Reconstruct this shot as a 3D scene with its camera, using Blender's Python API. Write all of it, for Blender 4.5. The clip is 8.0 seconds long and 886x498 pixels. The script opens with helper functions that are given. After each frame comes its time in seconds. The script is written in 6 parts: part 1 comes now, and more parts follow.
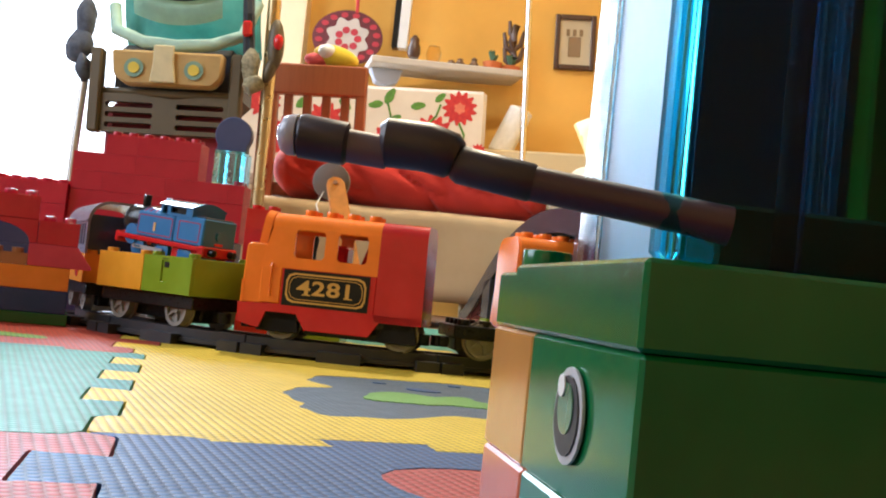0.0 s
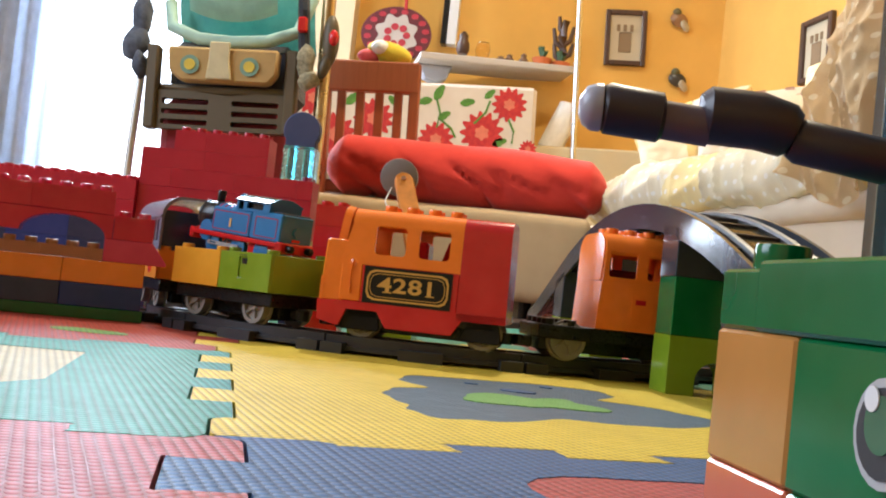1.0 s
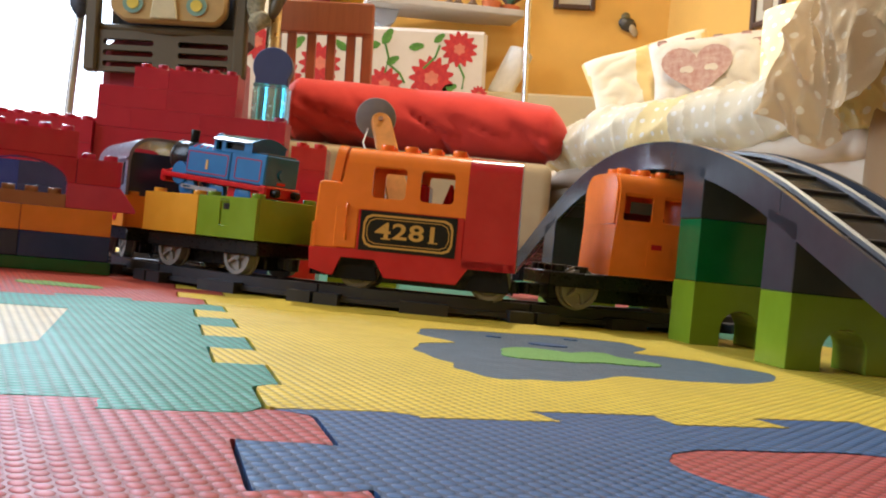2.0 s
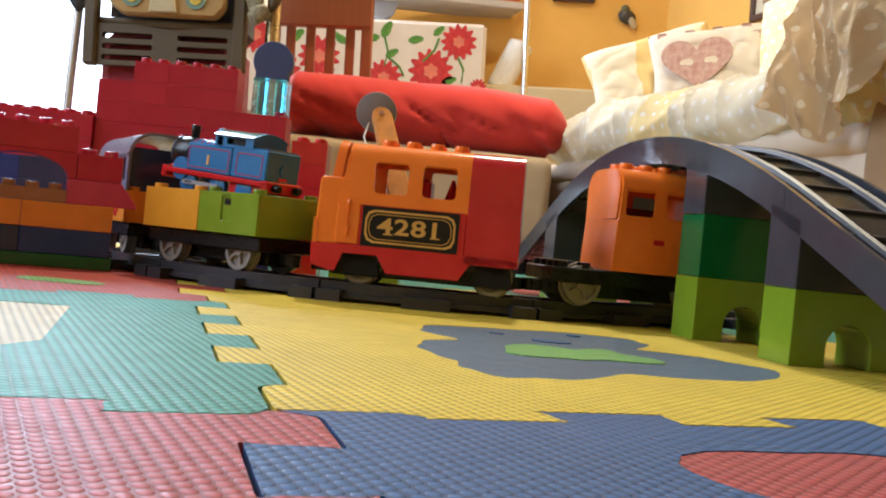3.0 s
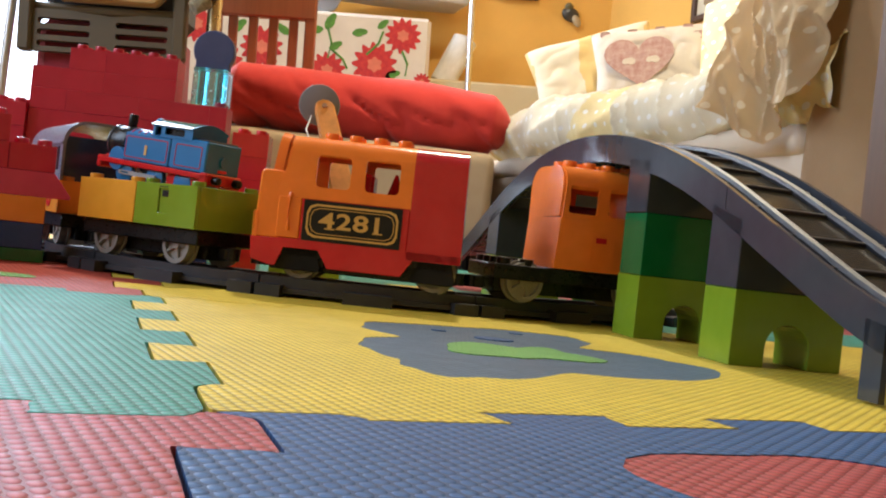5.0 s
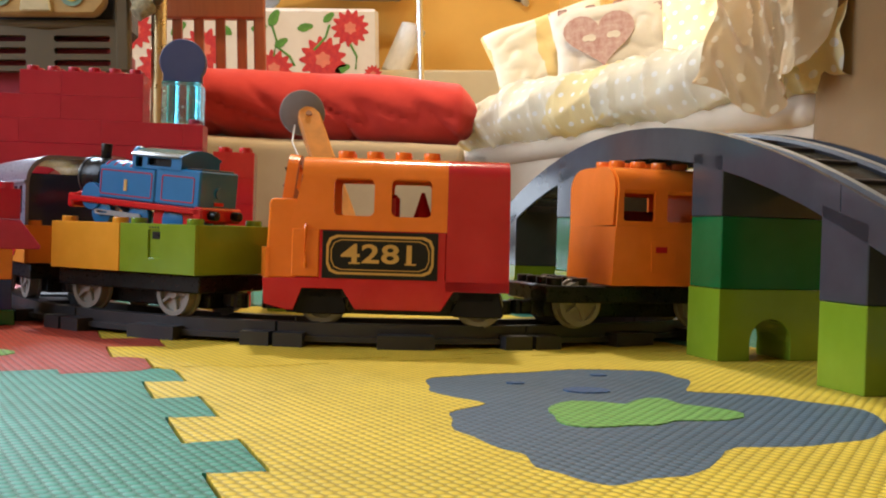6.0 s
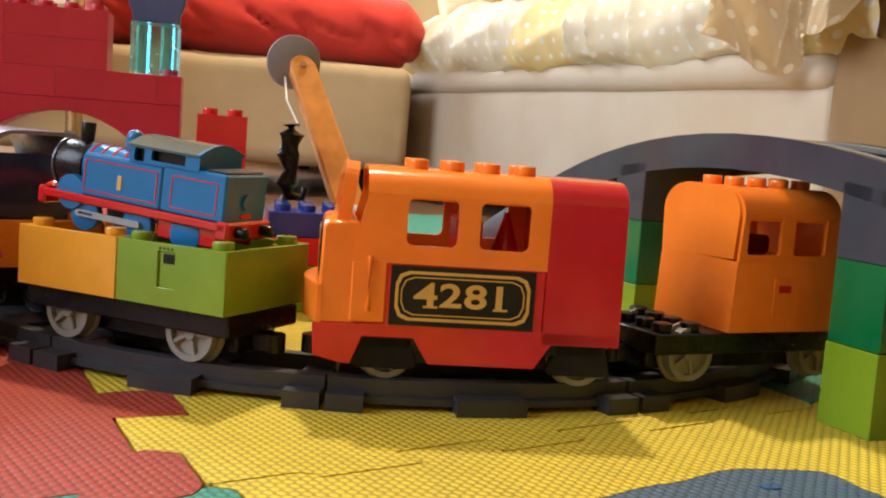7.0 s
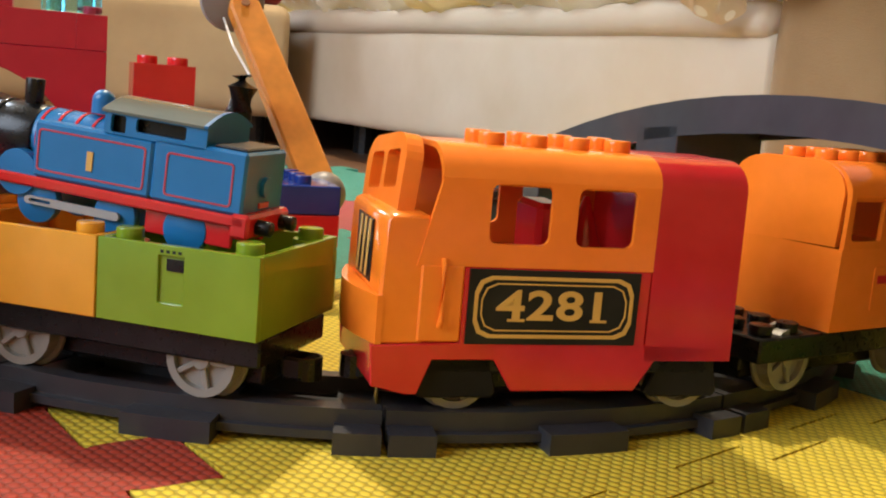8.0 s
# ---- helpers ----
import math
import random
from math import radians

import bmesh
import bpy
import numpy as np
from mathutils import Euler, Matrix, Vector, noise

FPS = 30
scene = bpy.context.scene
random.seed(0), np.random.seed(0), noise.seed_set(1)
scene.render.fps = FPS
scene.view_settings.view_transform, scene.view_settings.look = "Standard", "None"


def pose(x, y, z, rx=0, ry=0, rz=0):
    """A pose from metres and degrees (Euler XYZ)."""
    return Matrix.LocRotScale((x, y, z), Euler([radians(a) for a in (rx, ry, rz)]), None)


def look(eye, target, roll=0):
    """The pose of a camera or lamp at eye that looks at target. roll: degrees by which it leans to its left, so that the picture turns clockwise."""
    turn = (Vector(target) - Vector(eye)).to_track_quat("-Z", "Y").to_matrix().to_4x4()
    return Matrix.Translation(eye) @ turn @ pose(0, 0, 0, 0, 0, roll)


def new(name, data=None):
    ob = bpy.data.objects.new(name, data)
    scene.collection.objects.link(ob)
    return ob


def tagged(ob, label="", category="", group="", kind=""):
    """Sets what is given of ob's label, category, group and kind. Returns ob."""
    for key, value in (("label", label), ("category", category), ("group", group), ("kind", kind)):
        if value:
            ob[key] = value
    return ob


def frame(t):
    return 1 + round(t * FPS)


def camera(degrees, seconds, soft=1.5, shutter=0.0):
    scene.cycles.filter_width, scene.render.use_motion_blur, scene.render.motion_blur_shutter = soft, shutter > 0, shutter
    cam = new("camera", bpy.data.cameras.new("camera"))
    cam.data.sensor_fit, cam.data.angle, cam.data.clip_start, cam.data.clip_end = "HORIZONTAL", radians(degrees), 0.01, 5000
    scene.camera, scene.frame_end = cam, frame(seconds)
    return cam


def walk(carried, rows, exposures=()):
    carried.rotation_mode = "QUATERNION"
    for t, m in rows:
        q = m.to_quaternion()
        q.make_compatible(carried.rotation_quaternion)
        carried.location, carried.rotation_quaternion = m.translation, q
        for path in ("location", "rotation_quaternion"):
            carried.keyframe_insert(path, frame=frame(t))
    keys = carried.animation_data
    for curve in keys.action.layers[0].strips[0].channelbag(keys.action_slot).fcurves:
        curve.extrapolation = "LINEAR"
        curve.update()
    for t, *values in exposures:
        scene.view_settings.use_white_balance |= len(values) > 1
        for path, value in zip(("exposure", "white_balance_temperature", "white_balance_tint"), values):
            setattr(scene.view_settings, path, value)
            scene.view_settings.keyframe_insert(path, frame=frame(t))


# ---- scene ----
cam = camera(46.1, 8.0, soft=2.0)
PATH = [
    (0, (0.1, -0.034, 0.054), (0.039, 1.963, 0.147), 5.9),
    (0.5, (0.095, -0.033, 0.054), (0.011, 1.962, 0.154), 5.7),
    (1, (0.069, -0.017, 0.051), (-0.068, 1.976, 0.131), 6.1),
    (1.5, (0.041, 0.013, 0.048), (-0.015, 2.012, 0.082), 5.9),
    (1.7, (0.026, 0.036, 0.044), (0.016, 2.036, 0.05), 5.6),
    (3, (0.021, 0.039, 0.046), (0.017, 2.039, 0.028), 5.5),
    (3.5, (0.022, 0.042, 0.045), (0.05, 2.042, -0.002), 5.1),
    (4, (0.022, 0.043, 0.045), (0.088, 2.041, 0.01), 6.4),
    (4.5, (0.022, 0.042, 0.046), (0.119, 2.039, 0.022), 7.8),
    (5.8, (-0.005, 0.097, 0.052), (0.166, 2.09, 0.039), 1.8),
    (6, (-0.027, 0.14, 0.065), (0.179, 2.129, 0.029), 1.7),
    (6.5, (-0.058, 0.222, 0.124), (0.326, 2.183, 0.056), 4.2),
    (7, (-0.105, 0.276, 0.119), (0.312, 2.22, -0.098), 4.2),
    (7.4, (-0.132, 0.309, 0.113), (0.364, 2.231, -0.138), 5.3),
    (8, (-0.167, 0.394, 0.122), (0.552, 2.234, -0.186), 4.7),
]
# the clip's camera drifts from a cool to a warm balance
TONE = [(0.0, 0.16, 5750, 10), (1.0, 0.06, 5700, 10), (1.5, -0.08, 5650, 10), (3.0, -0.08, 5550, 10), (4.5, -0.08, 5550, 10), (5.8, -0.08, 5700, 10), (6.5, 0.04, 5950, 10), (7.0, 0.20, 5950, 10), (7.5, 0.28, 5950, 10), (8.0, 0.26, 5950, 10)]
walk(cam, [(t, look(eye, target, roll)) for t, eye, target, roll in PATH], TONE)

# ---- light ----
world = bpy.data.worlds.new("sky")
scene.world = world
world.use_nodes = True
wn = world.node_tree
sky = wn.nodes.new("ShaderNodeTexSky")
sky.sky_type, sky.sun_disc = "NISHITA", False
sky.sun_elevation, sky.sun_rotation = radians(35), radians(-60)
wn.links.new(sky.outputs[0], wn.nodes["Background"].inputs[0])
wn.nodes["Background"].inputs[1].default_value = 0.12


def area_lamp(name, eye, target, w, h, power, color):
    d = bpy.data.lights.new(name, "AREA")
    d.shape, d.size, d.size_y, d.energy, d.color = "RECTANGLE", w, h, power, color
    ob = new(name, d)
    ob.matrix_world = look(eye, target)
    return ob


# daylight in the window openings, and the room's warm ceiling lamp
area_lamp("window_light", (-1.38, 3.55, 1.25), (0.0, 0.9, 0.2), 0.5, 1.9, 95, (0.86, 0.93, 1.0))
area_lamp("window_light", (-2.32, 0.4, 1.35), (0.0, 0.6, 0.1), 1.7, 1.5, 56, (0.90, 0.95, 1.0))
area_lamp("ceiling_lamp_light", (0.10, 2.0, 2.3), (0.10, 1.2, 0.0), 0.12, 0.12, 54, (1.0, 0.80, 0.52))

# ---- materials ----
MATS = {}


def node_mat(name):
    m = bpy.data.materials.new(name)
    m.use_nodes = True
    nt = m.node_tree
    return m, nt, nt.nodes["Principled BSDF"]


def nn(nt, kind, **props):
    n = nt.nodes.new(kind)
    for k, v in props.items():
        if k in ("operation", "blend_type", "data_type", "wave_type", "feature", "bands_direction"):
            if k == "operation":
                n.operation = v
            elif k == "blend_type":
                n.blend_type = v
            elif k == "data_type":
                n.data_type = v
            elif k == "feature":
                n.feature = v
    return n


def coords(nt, scale=1.0, kind="Object"):
    tc = nn(nt, "ShaderNodeTexCoord")
    mp = nn(nt, "ShaderNodeMapping")
    mp.inputs["Scale"].default_value = (scale, scale, scale)
    nt.links.new(tc.outputs[kind], mp.inputs[0])
    return mp.outputs[0]


def noise_tex(nt, vec, scale, detail=4, rough=0.6):
    n = nn(nt, "ShaderNodeTexNoise")
    n.inputs["Scale"].default_value, n.inputs["Detail"].default_value, n.inputs["Roughness"].default_value = scale, detail, rough
    nt.links.new(vec, n.inputs["Vector"])
    return n.outputs["Fac"]


def ramp(nt, fac, a, b):
    r = nn(nt, "ShaderNodeMapRange")
    r.inputs["To Min"].default_value, r.inputs["To Max"].default_value = a, b
    r.inputs["From Min"].default_value, r.inputs["From Max"].default_value = 0.3, 0.7
    nt.links.new(fac, r.inputs["Value"])
    return r.outputs[0]


def mix_col(nt, fac, a, b):
    m = nn(nt, "ShaderNodeMix", data_type="RGBA")
    for i, v in ((6, a), (7, b)):
        if isinstance(v, tuple):
            m.inputs[i].default_value = (*v, 1)
        else:
            nt.links.new(v, m.inputs[i])
    if isinstance(fac, float):
        m.inputs[0].default_value = fac
    else:
        nt.links.new(fac, m.inputs[0])
    return m.outputs[2]


def math_node(nt, op, a, b=None):
    m = nn(nt, "ShaderNodeMath", operation=op)
    for i, v in ((0, a), (1, b)):
        if v is None:
            continue
        if isinstance(v, (int, float)):
            m.inputs[i].default_value = v
        else:
            nt.links.new(v, m.inputs[i])
    return m.outputs[0]


def bump(nt, bsdf, height, strength, dist):
    b = nn(nt, "ShaderNodeBump")
    b.inputs["Strength"].default_value, b.inputs["Distance"].default_value = strength, dist
    nt.links.new(height, b.inputs["Height"])
    nt.links.new(b.outputs[0], bsdf.inputs["Normal"])


def plastic(name, col, rough=0.15, wear=0.08, spec=0.5):
    """Moulded toy plastic: faint scuffs in gloss, a slight tone shift, tiny waviness."""
    if name in MATS:
        return MATS[name]
    m, nt, b = node_mat(name)
    v = coords(nt)
    big, fine = noise_tex(nt, v, 35, 3), noise_tex(nt, v, 420, 5, 0.7)
    dark = tuple(c * (1 - wear) for c in col)
    light = tuple(min(1, c * (1 + wear * 0.6) + 0.008) for c in col)
    nt.links.new(mix_col(nt, ramp(nt, big, 0, 1), dark, light), b.inputs["Base Color"])
    nt.links.new(ramp(nt, fine, max(0.05, rough - 0.03), rough + 0.05), b.inputs["Roughness"])
    b.inputs["Specular IOR Level"].default_value = spec
    bump(nt, b, big, 0.03, 0.002)
    MATS[name] = m
    return m


def cloth(name, col, col2=None, scale=30, rough=0.95, weave=900, strength=0.35):
    if name in MATS:
        return MATS[name]
    m, nt, b = node_mat(name)
    v = coords(nt)
    big, fine = noise_tex(nt, v, scale, 4), noise_tex(nt, v, weave, 2)
    c2 = col2 or tuple(c * 0.82 for c in col)
    nt.links.new(mix_col(nt, ramp(nt, big, 0, 1), c2, col), b.inputs["Base Color"])
    b.inputs["Roughness"].default_value = rough
    b.inputs["Sheen Weight"].default_value = 0.15
    bump(nt, b, math_node(nt, "ADD", math_node(nt, "MULTIPLY", big, 4.0), fine), strength, 0.002)
    MATS[name] = m
    return m


def dotted_cloth(name, base, dot, pitch, stripe=None, stripe_w=0.0):
    """Woven cotton with a staggered grid of dots in the cloth's own u, v (metres), and broad faded stripes."""
    if name in MATS:
        return MATS[name]
    m, nt, b = node_mat(name)
    uv = nn(nt, "ShaderNodeUVMap")
    sep = nn(nt, "ShaderNodeSeparateXYZ")
    nt.links.new(uv.outputs[0], sep.inputs[0])
    u = math_node(nt, "DIVIDE", sep.outputs[0], pitch)
    w = math_node(nt, "DIVIDE", sep.outputs[1], pitch * 0.8)
    row = math_node(nt, "FLOOR", w)
    odd = math_node(nt, "MULTIPLY", math_node(nt, "MODULO", row, 2.0), 0.5)
    du = math_node(nt, "SUBTRACT", math_node(nt, "FRACT", math_node(nt, "ADD", u, odd)), 0.5)
    dv = math_node(nt, "SUBTRACT", math_node(nt, "FRACT", w), 0.5)
    r2 = math_node(nt, "ADD", math_node(nt, "MULTIPLY", du, du), math_node(nt, "MULTIPLY", dv, dv))
    isdot = math_node(nt, "LESS_THAN", r2, 0.028 if dot else -1.0)
    dot = dot or base
    v = coords(nt)
    blot = ramp(nt, noise_tex(nt, v, 9, 4), 0, 1)
    c = mix_col(nt, blot, tuple(x * 0.88 for x in base), base)
    if stripe:
        wav = math_node(nt, "MULTIPLY", noise_tex(nt, v, 7, 3), 0.5)
        s = math_node(nt, "LESS_THAN", math_node(nt, "FRACT", math_node(nt, "ADD", math_node(nt, "DIVIDE", sep.outputs[0], stripe_w), wav)), 0.26)
        c = mix_col(nt, math_node(nt, "MULTIPLY", s, 0.75), c, stripe)
    nt.links.new(mix_col(nt, isdot, c, dot), b.inputs["Base Color"])
    b.inputs["Roughness"].default_value = 0.95
    bump(nt, b, noise_tex(nt, v, 700, 2), 0.3, 0.002)
    MATS[name] = m
    return m


def foam(name, col):
    """EVA play mat: a woven-looking grid of small raised pips."""
    if name in MATS:
        return MATS[name]
    m, nt, b = node_mat(name)
    v = coords(nt)
    rot = nn(nt, "ShaderNodeMapping")
    rot.inputs["Rotation"].default_value = (0, 0, radians(65))
    nt.links.new(v, rot.inputs[0])
    sep = nn(nt, "ShaderNodeSeparateXYZ")
    nt.links.new(rot.outputs[0], sep.inputs[0])
    # staggered rows of oval pips, like a basket weave
    u = math_node(nt, "DIVIDE", sep.outputs[0], 0.0044)
    w = math_node(nt, "DIVIDE", sep.outputs[1], 0.0036)
    odd = math_node(nt, "MULTIPLY", math_node(nt, "FLOORED_MODULO", math_node(nt, "FLOOR", w), 2.0), 0.5)
    du = math_node(nt, "SUBTRACT", math_node(nt, "FRACT", math_node(nt, "ADD", u, odd)), 0.5)
    dv = math_node(nt, "SUBTRACT", math_node(nt, "FRACT", w), 0.5)
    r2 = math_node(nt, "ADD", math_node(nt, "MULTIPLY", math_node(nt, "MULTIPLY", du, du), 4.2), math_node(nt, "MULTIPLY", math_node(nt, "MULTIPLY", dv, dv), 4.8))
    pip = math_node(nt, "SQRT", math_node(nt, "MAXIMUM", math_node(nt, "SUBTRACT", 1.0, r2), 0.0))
    big = noise_tex(nt, v, 14, 4)
    grime = noise_tex(nt, v, 90, 5, 0.7)
    c = mix_col(nt, ramp(nt, big, 0, 1), tuple(x * 0.84 for x in col), col)
    c = mix_col(nt, math_node(nt, "MULTIPLY", ramp(nt, grime, 0, 1), 0.16), c, (0.12, 0.11, 0.10))
    # shade in the gaps between pips is painted into the colour
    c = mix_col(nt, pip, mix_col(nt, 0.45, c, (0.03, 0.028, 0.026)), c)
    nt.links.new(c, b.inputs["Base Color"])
    nt.links.new(ramp(nt, grime, 0.50, 0.62), b.inputs["Roughness"])
    b.inputs["Specular IOR Level"].default_value = 0.25
    bump(nt, b, pip, 0.75, 0.0008)
    MATS[name] = m
    return m


def paint(name, col, rough=0.8, scale=6):
    if name in MATS:
        return MATS[name]
    m, nt, b = node_mat(name)
    v = coords(nt)
    nt.links.new(mix_col(nt, ramp(nt, noise_tex(nt, v, scale, 5), 0, 1), tuple(c * 0.9 for c in col), col), b.inputs["Base Color"])
    b.inputs["Roughness"].default_value = rough
    bump(nt, b, noise_tex(nt, v, 160, 4), 0.25, 0.002)
    MATS[name] = m
    return m


def wood(name, col, col2, rough=0.35, gloss=0.5):
    if name in MATS:
        return MATS[name]
    m, nt, b = node_mat(name)
    v = coords(nt)
    st = nn(nt, "ShaderNodeMapping")
    st.inputs["Scale"].default_value = (60, 60, 4)
    nt.links.new(v, st.inputs[0])
    g = noise_tex(nt, st.outputs[0], 1.5, 6, 0.7)
    nt.links.new(mix_col(nt, ramp(nt, g, 0, 1), col2, col), b.inputs["Base Color"])
    b.inputs["Roughness"].default_value = rough
    b.inputs["Specular IOR Level"].default_value = gloss
    bump(nt, b, g, 0.15, 0.001)
    MATS[name] = m
    return m


def metal(name, col, rough=0.25):
    if name in MATS:
        return MATS[name]
    m, nt, b = node_mat(name)
    b.inputs["Base Color"].default_value = (*col, 1)
    b.inputs["Metallic"].default_value = 1.0
    nt.links.new(ramp(nt, noise_tex(nt, coords(nt), 60, 4), rough - 0.08, rough + 0.12), b.inputs["Roughness"])
    MATS[name] = m
    return m


def clear(name, col, rough=0.06):
    """Tinted see-through plastic."""
    if name in MATS:
        return MATS[name]
    m, nt, b = node_mat(name)
    b.inputs["Base Color"].default_value = (*col, 1)
    b.inputs["Transmission Weight"].default_value = 1.0
    b.inputs["IOR"].default_value = 1.25
    nt.links.new(ramp(nt, noise_tex(nt, coords(nt), 120, 3), rough, rough + 0.08), b.inputs["Roughness"])
    MATS[name] = m
    return m


def plain_glow(name, col, strength):
    m, nt, b = node_mat(name)
    b.inputs["Base Color"].default_value = (0, 0, 0, 1)
    b.inputs["Emission Color"].default_value = (*col, 1)
    b.inputs["Emission Strength"].default_value = strength
    return m


RED = plastic("toy_red", (0.58, 0.014, 0.016))
DEEPRED = plastic("toy_deep_red", (0.52, 0.010, 0.015))
CRIMSON = plastic("toy_crimson", (0.47, 0.006, 0.036), 0.3)
# castle red, with the window glare's cool tint mixed into the colour
GLARERED = plastic("toy_red_glare", (0.53, 0.012, 0.055))
PINK = plastic("toy_pink", (0.58, 0.05, 0.15))
ORANGE = plastic("toy_orange", (0.90, 0.215, 0.012))
AMBER = plastic("toy_amber", (0.82, 0.30, 0.02))
YELLOW = plastic("toy_yellow", (0.74, 0.34, 0.02))
LIME = plastic("toy_lime", (0.19, 0.30, 0.012))
GREEN = plastic("toy_green", (0.004, 0.125, 0.034))
BLUE = plastic("toy_blue", (0.012, 0.035, 0.22))
NAVY = plastic("toy_navy", (0.02, 0.03, 0.10))
SKYBLUE = plastic("toy_sky_blue", (0.014, 0.155, 0.39), 0.3)
GREY = plastic("toy_grey", (0.045, 0.051, 0.063), 0.12)
DARKGREY = plastic("toy_dark_grey", (0.024, 0.024, 0.030), 0.42)
BLACK = plastic("toy_black", (0.004, 0.0037, 0.004), 0.28, spec=0.3)
MATTBLACK = plastic("toy_matt_black", (0.006, 0.0055, 0.006), 0.6, spec=0.2)
WHEEL = plastic("toy_wheel_grey", (0.23, 0.215, 0.19), 0.4)
WHITE = plastic("toy_white", (0.72, 0.72, 0.70), 0.3)
BROWN = plastic("toy_tan", (0.36, 0.17, 0.08), 0.3)
SLATE = plastic("toy_slate_blue", (0.06, 0.09, 0.24), 0.4)
GOLD = plastic("decal_gold", (0.62, 0.36, 0.08), 0.4)
DECAL = plastic("decal_black", (0.008, 0.007, 0.007), 0.4, spec=0.25)
CYAN = clear("clear_cyan", (0.42, 0.88, 0.98), 0.2)
DEEP = clear("clear_blue", (0.02, 0.20, 0.36))


# ---- mesh helpers ----
def part(name, bm, material, parent=None, label="", smooth=False):
    me = bpy.data.meshes.new(name)
    bmesh.ops.recalc_face_normals(bm, faces=bm.faces)
    bm.to_mesh(me)
    bm.free()
    me.materials.append(material)
    if smooth:
        me.shade_smooth()
        me.set_sharp_from_angle(angle=radians(38))
    ob = new(name, me)
    ob.parent = parent
    if material.name.startswith("clear_"):
        ob.visible_shadow = False  # see-through plastic lets the light in
    if label:
        ob["label"] = label
    return ob


def thing(name, m, label, category, group="", kind=""):
    ob = new(name)
    ob.empty_display_size = 0.01
    ob.matrix_world = m
    return tagged(ob, label, category, group, kind)


def put(bm, other, m=None):
    """Adds the mesh of one bmesh to another."""
    me = bpy.data.meshes.new("tmp")
    if m is not None:
        bmesh.ops.transform(other, matrix=m, verts=other.verts)
    other.to_mesh(me)
    other.free()
    bm.from_mesh(me)
    bpy.data.meshes.remove(me)
    return bm


def box(x0, x1, y0, y1, z0, z1, bev=0.0006, seg=1):
    bm = bmesh.new()
    bmesh.ops.create_cube(bm, size=1)
    bmesh.ops.transform(bm, matrix=Matrix.Translation(((x0 + x1) / 2, (y0 + y1) / 2, (z0 + z1) / 2)) @ Matrix.Diagonal((x1 - x0, y1 - y0, z1 - z0, 1)), verts=bm.verts)
    if bev:
        bmesh.ops.bevel(bm, geom=list(bm.edges), offset=bev, segments=seg, affect="EDGES", profile=0.5)
    return bm


def cyl(r, h, seg=20, r2=None, bev=0.0):
    """A cylinder or cone frustum on z = 0."""
    bm = bmesh.new()
    bmesh.ops.create_cone(bm, cap_ends=True, segments=seg, radius1=r, radius2=r if r2 is None else r2, depth=h)
    bmesh.ops.translate(bm, vec=(0, 0, h / 2), verts=bm.verts)
    if bev:
        edges = [e for e in bm.edges if abs(e.verts[0].co.z - e.verts[1].co.z) < 1e-7]
        bmesh.ops.bevel(bm, geom=edges, offset=bev, segments=2, affect="EDGES", profile=0.5)
    return bm


def ball(rx, ry, rz, seg=20):
    bm = bmesh.new()
    bmesh.ops.create_uvsphere(bm, u_segments=seg, v_segments=seg // 2, radius=1)
    bmesh.ops.transform(bm, matrix=Matrix.Diagonal((rx, ry, rz, 1)), verts=bm.verts)
    return bm


def prism(outline, depth, holes=(), bev=0.0):
    """Extrudes an outline in x, z (with holes) along y from 0 to depth."""
    bm = bmesh.new()
    for loop in (outline, *holes):
        vs = [bm.verts.new((x, 0, z)) for x, z in loop]
        for i in range(len(vs)):
            bm.edges.new((vs[i - 1], vs[i]))
    bmesh.ops.triangle_fill(bm, use_beauty=True, use_dissolve=False, edges=list(bm.edges))
    got = bmesh.ops.extrude_face_region(bm, geom=list(bm.faces))
    bmesh.ops.translate(bm, vec=(0, depth, 0), verts=[g for g in got["geom"] if isinstance(g, bmesh.types.BMVert)])
    if bev:
        bmesh.ops.dissolve_limit(bm, angle_limit=0.02, verts=bm.verts, edges=bm.edges)
        sharp = [e for e in bm.edges if len(e.link_faces) == 2 and e.calc_face_angle(0) > 0.6]
        bmesh.ops.bevel(bm, geom=sharp, offset=bev, segments=1, affect="EDGES", profile=0.5)
    return bm


def rounded(x0, x1, z0, z1, r, n=4):
    pts = []
    for cx, cz, a in ((x1 - r, z1 - r, 0), (x0 + r, z1 - r, 90), (x0 + r, z0 + r, 180), (x1 - r, z0 + r, 270)):
        for i in range(n + 1):
            w = radians(a + 90 * i / n)
            pts.append((cx + r * math.cos(w), cz + r * math.sin(w)))
    return pts


def tube(points, r, seg=10, radii=None):
    """A round bar along points."""
    bm = bmesh.new()
    pts = [Vector(p) for p in points]
    rings = []
    for i, p in enumerate(pts):
        d = (pts[min(i + 1, len(pts) - 1)] - pts[max(i - 1, 0)]).normalized()
        q = d.to_track_quat("Z", "Y")
        rr = radii[i] if radii else r
        rings.append([bm.verts.new(p + q @ Vector((rr * math.cos(2 * math.pi * k / seg), rr * math.sin(2 * math.pi * k / seg), 0))) for k in range(seg)])
    for a, b in zip(rings, rings[1:]):
        for k in range(seg):
            bm.faces.new((a[k], a[(k + 1) % seg], b[(k + 1) % seg], b[k]))
    bm.faces.new(rings[0][::-1])
    bm.faces.new(rings[-1])
    return bm


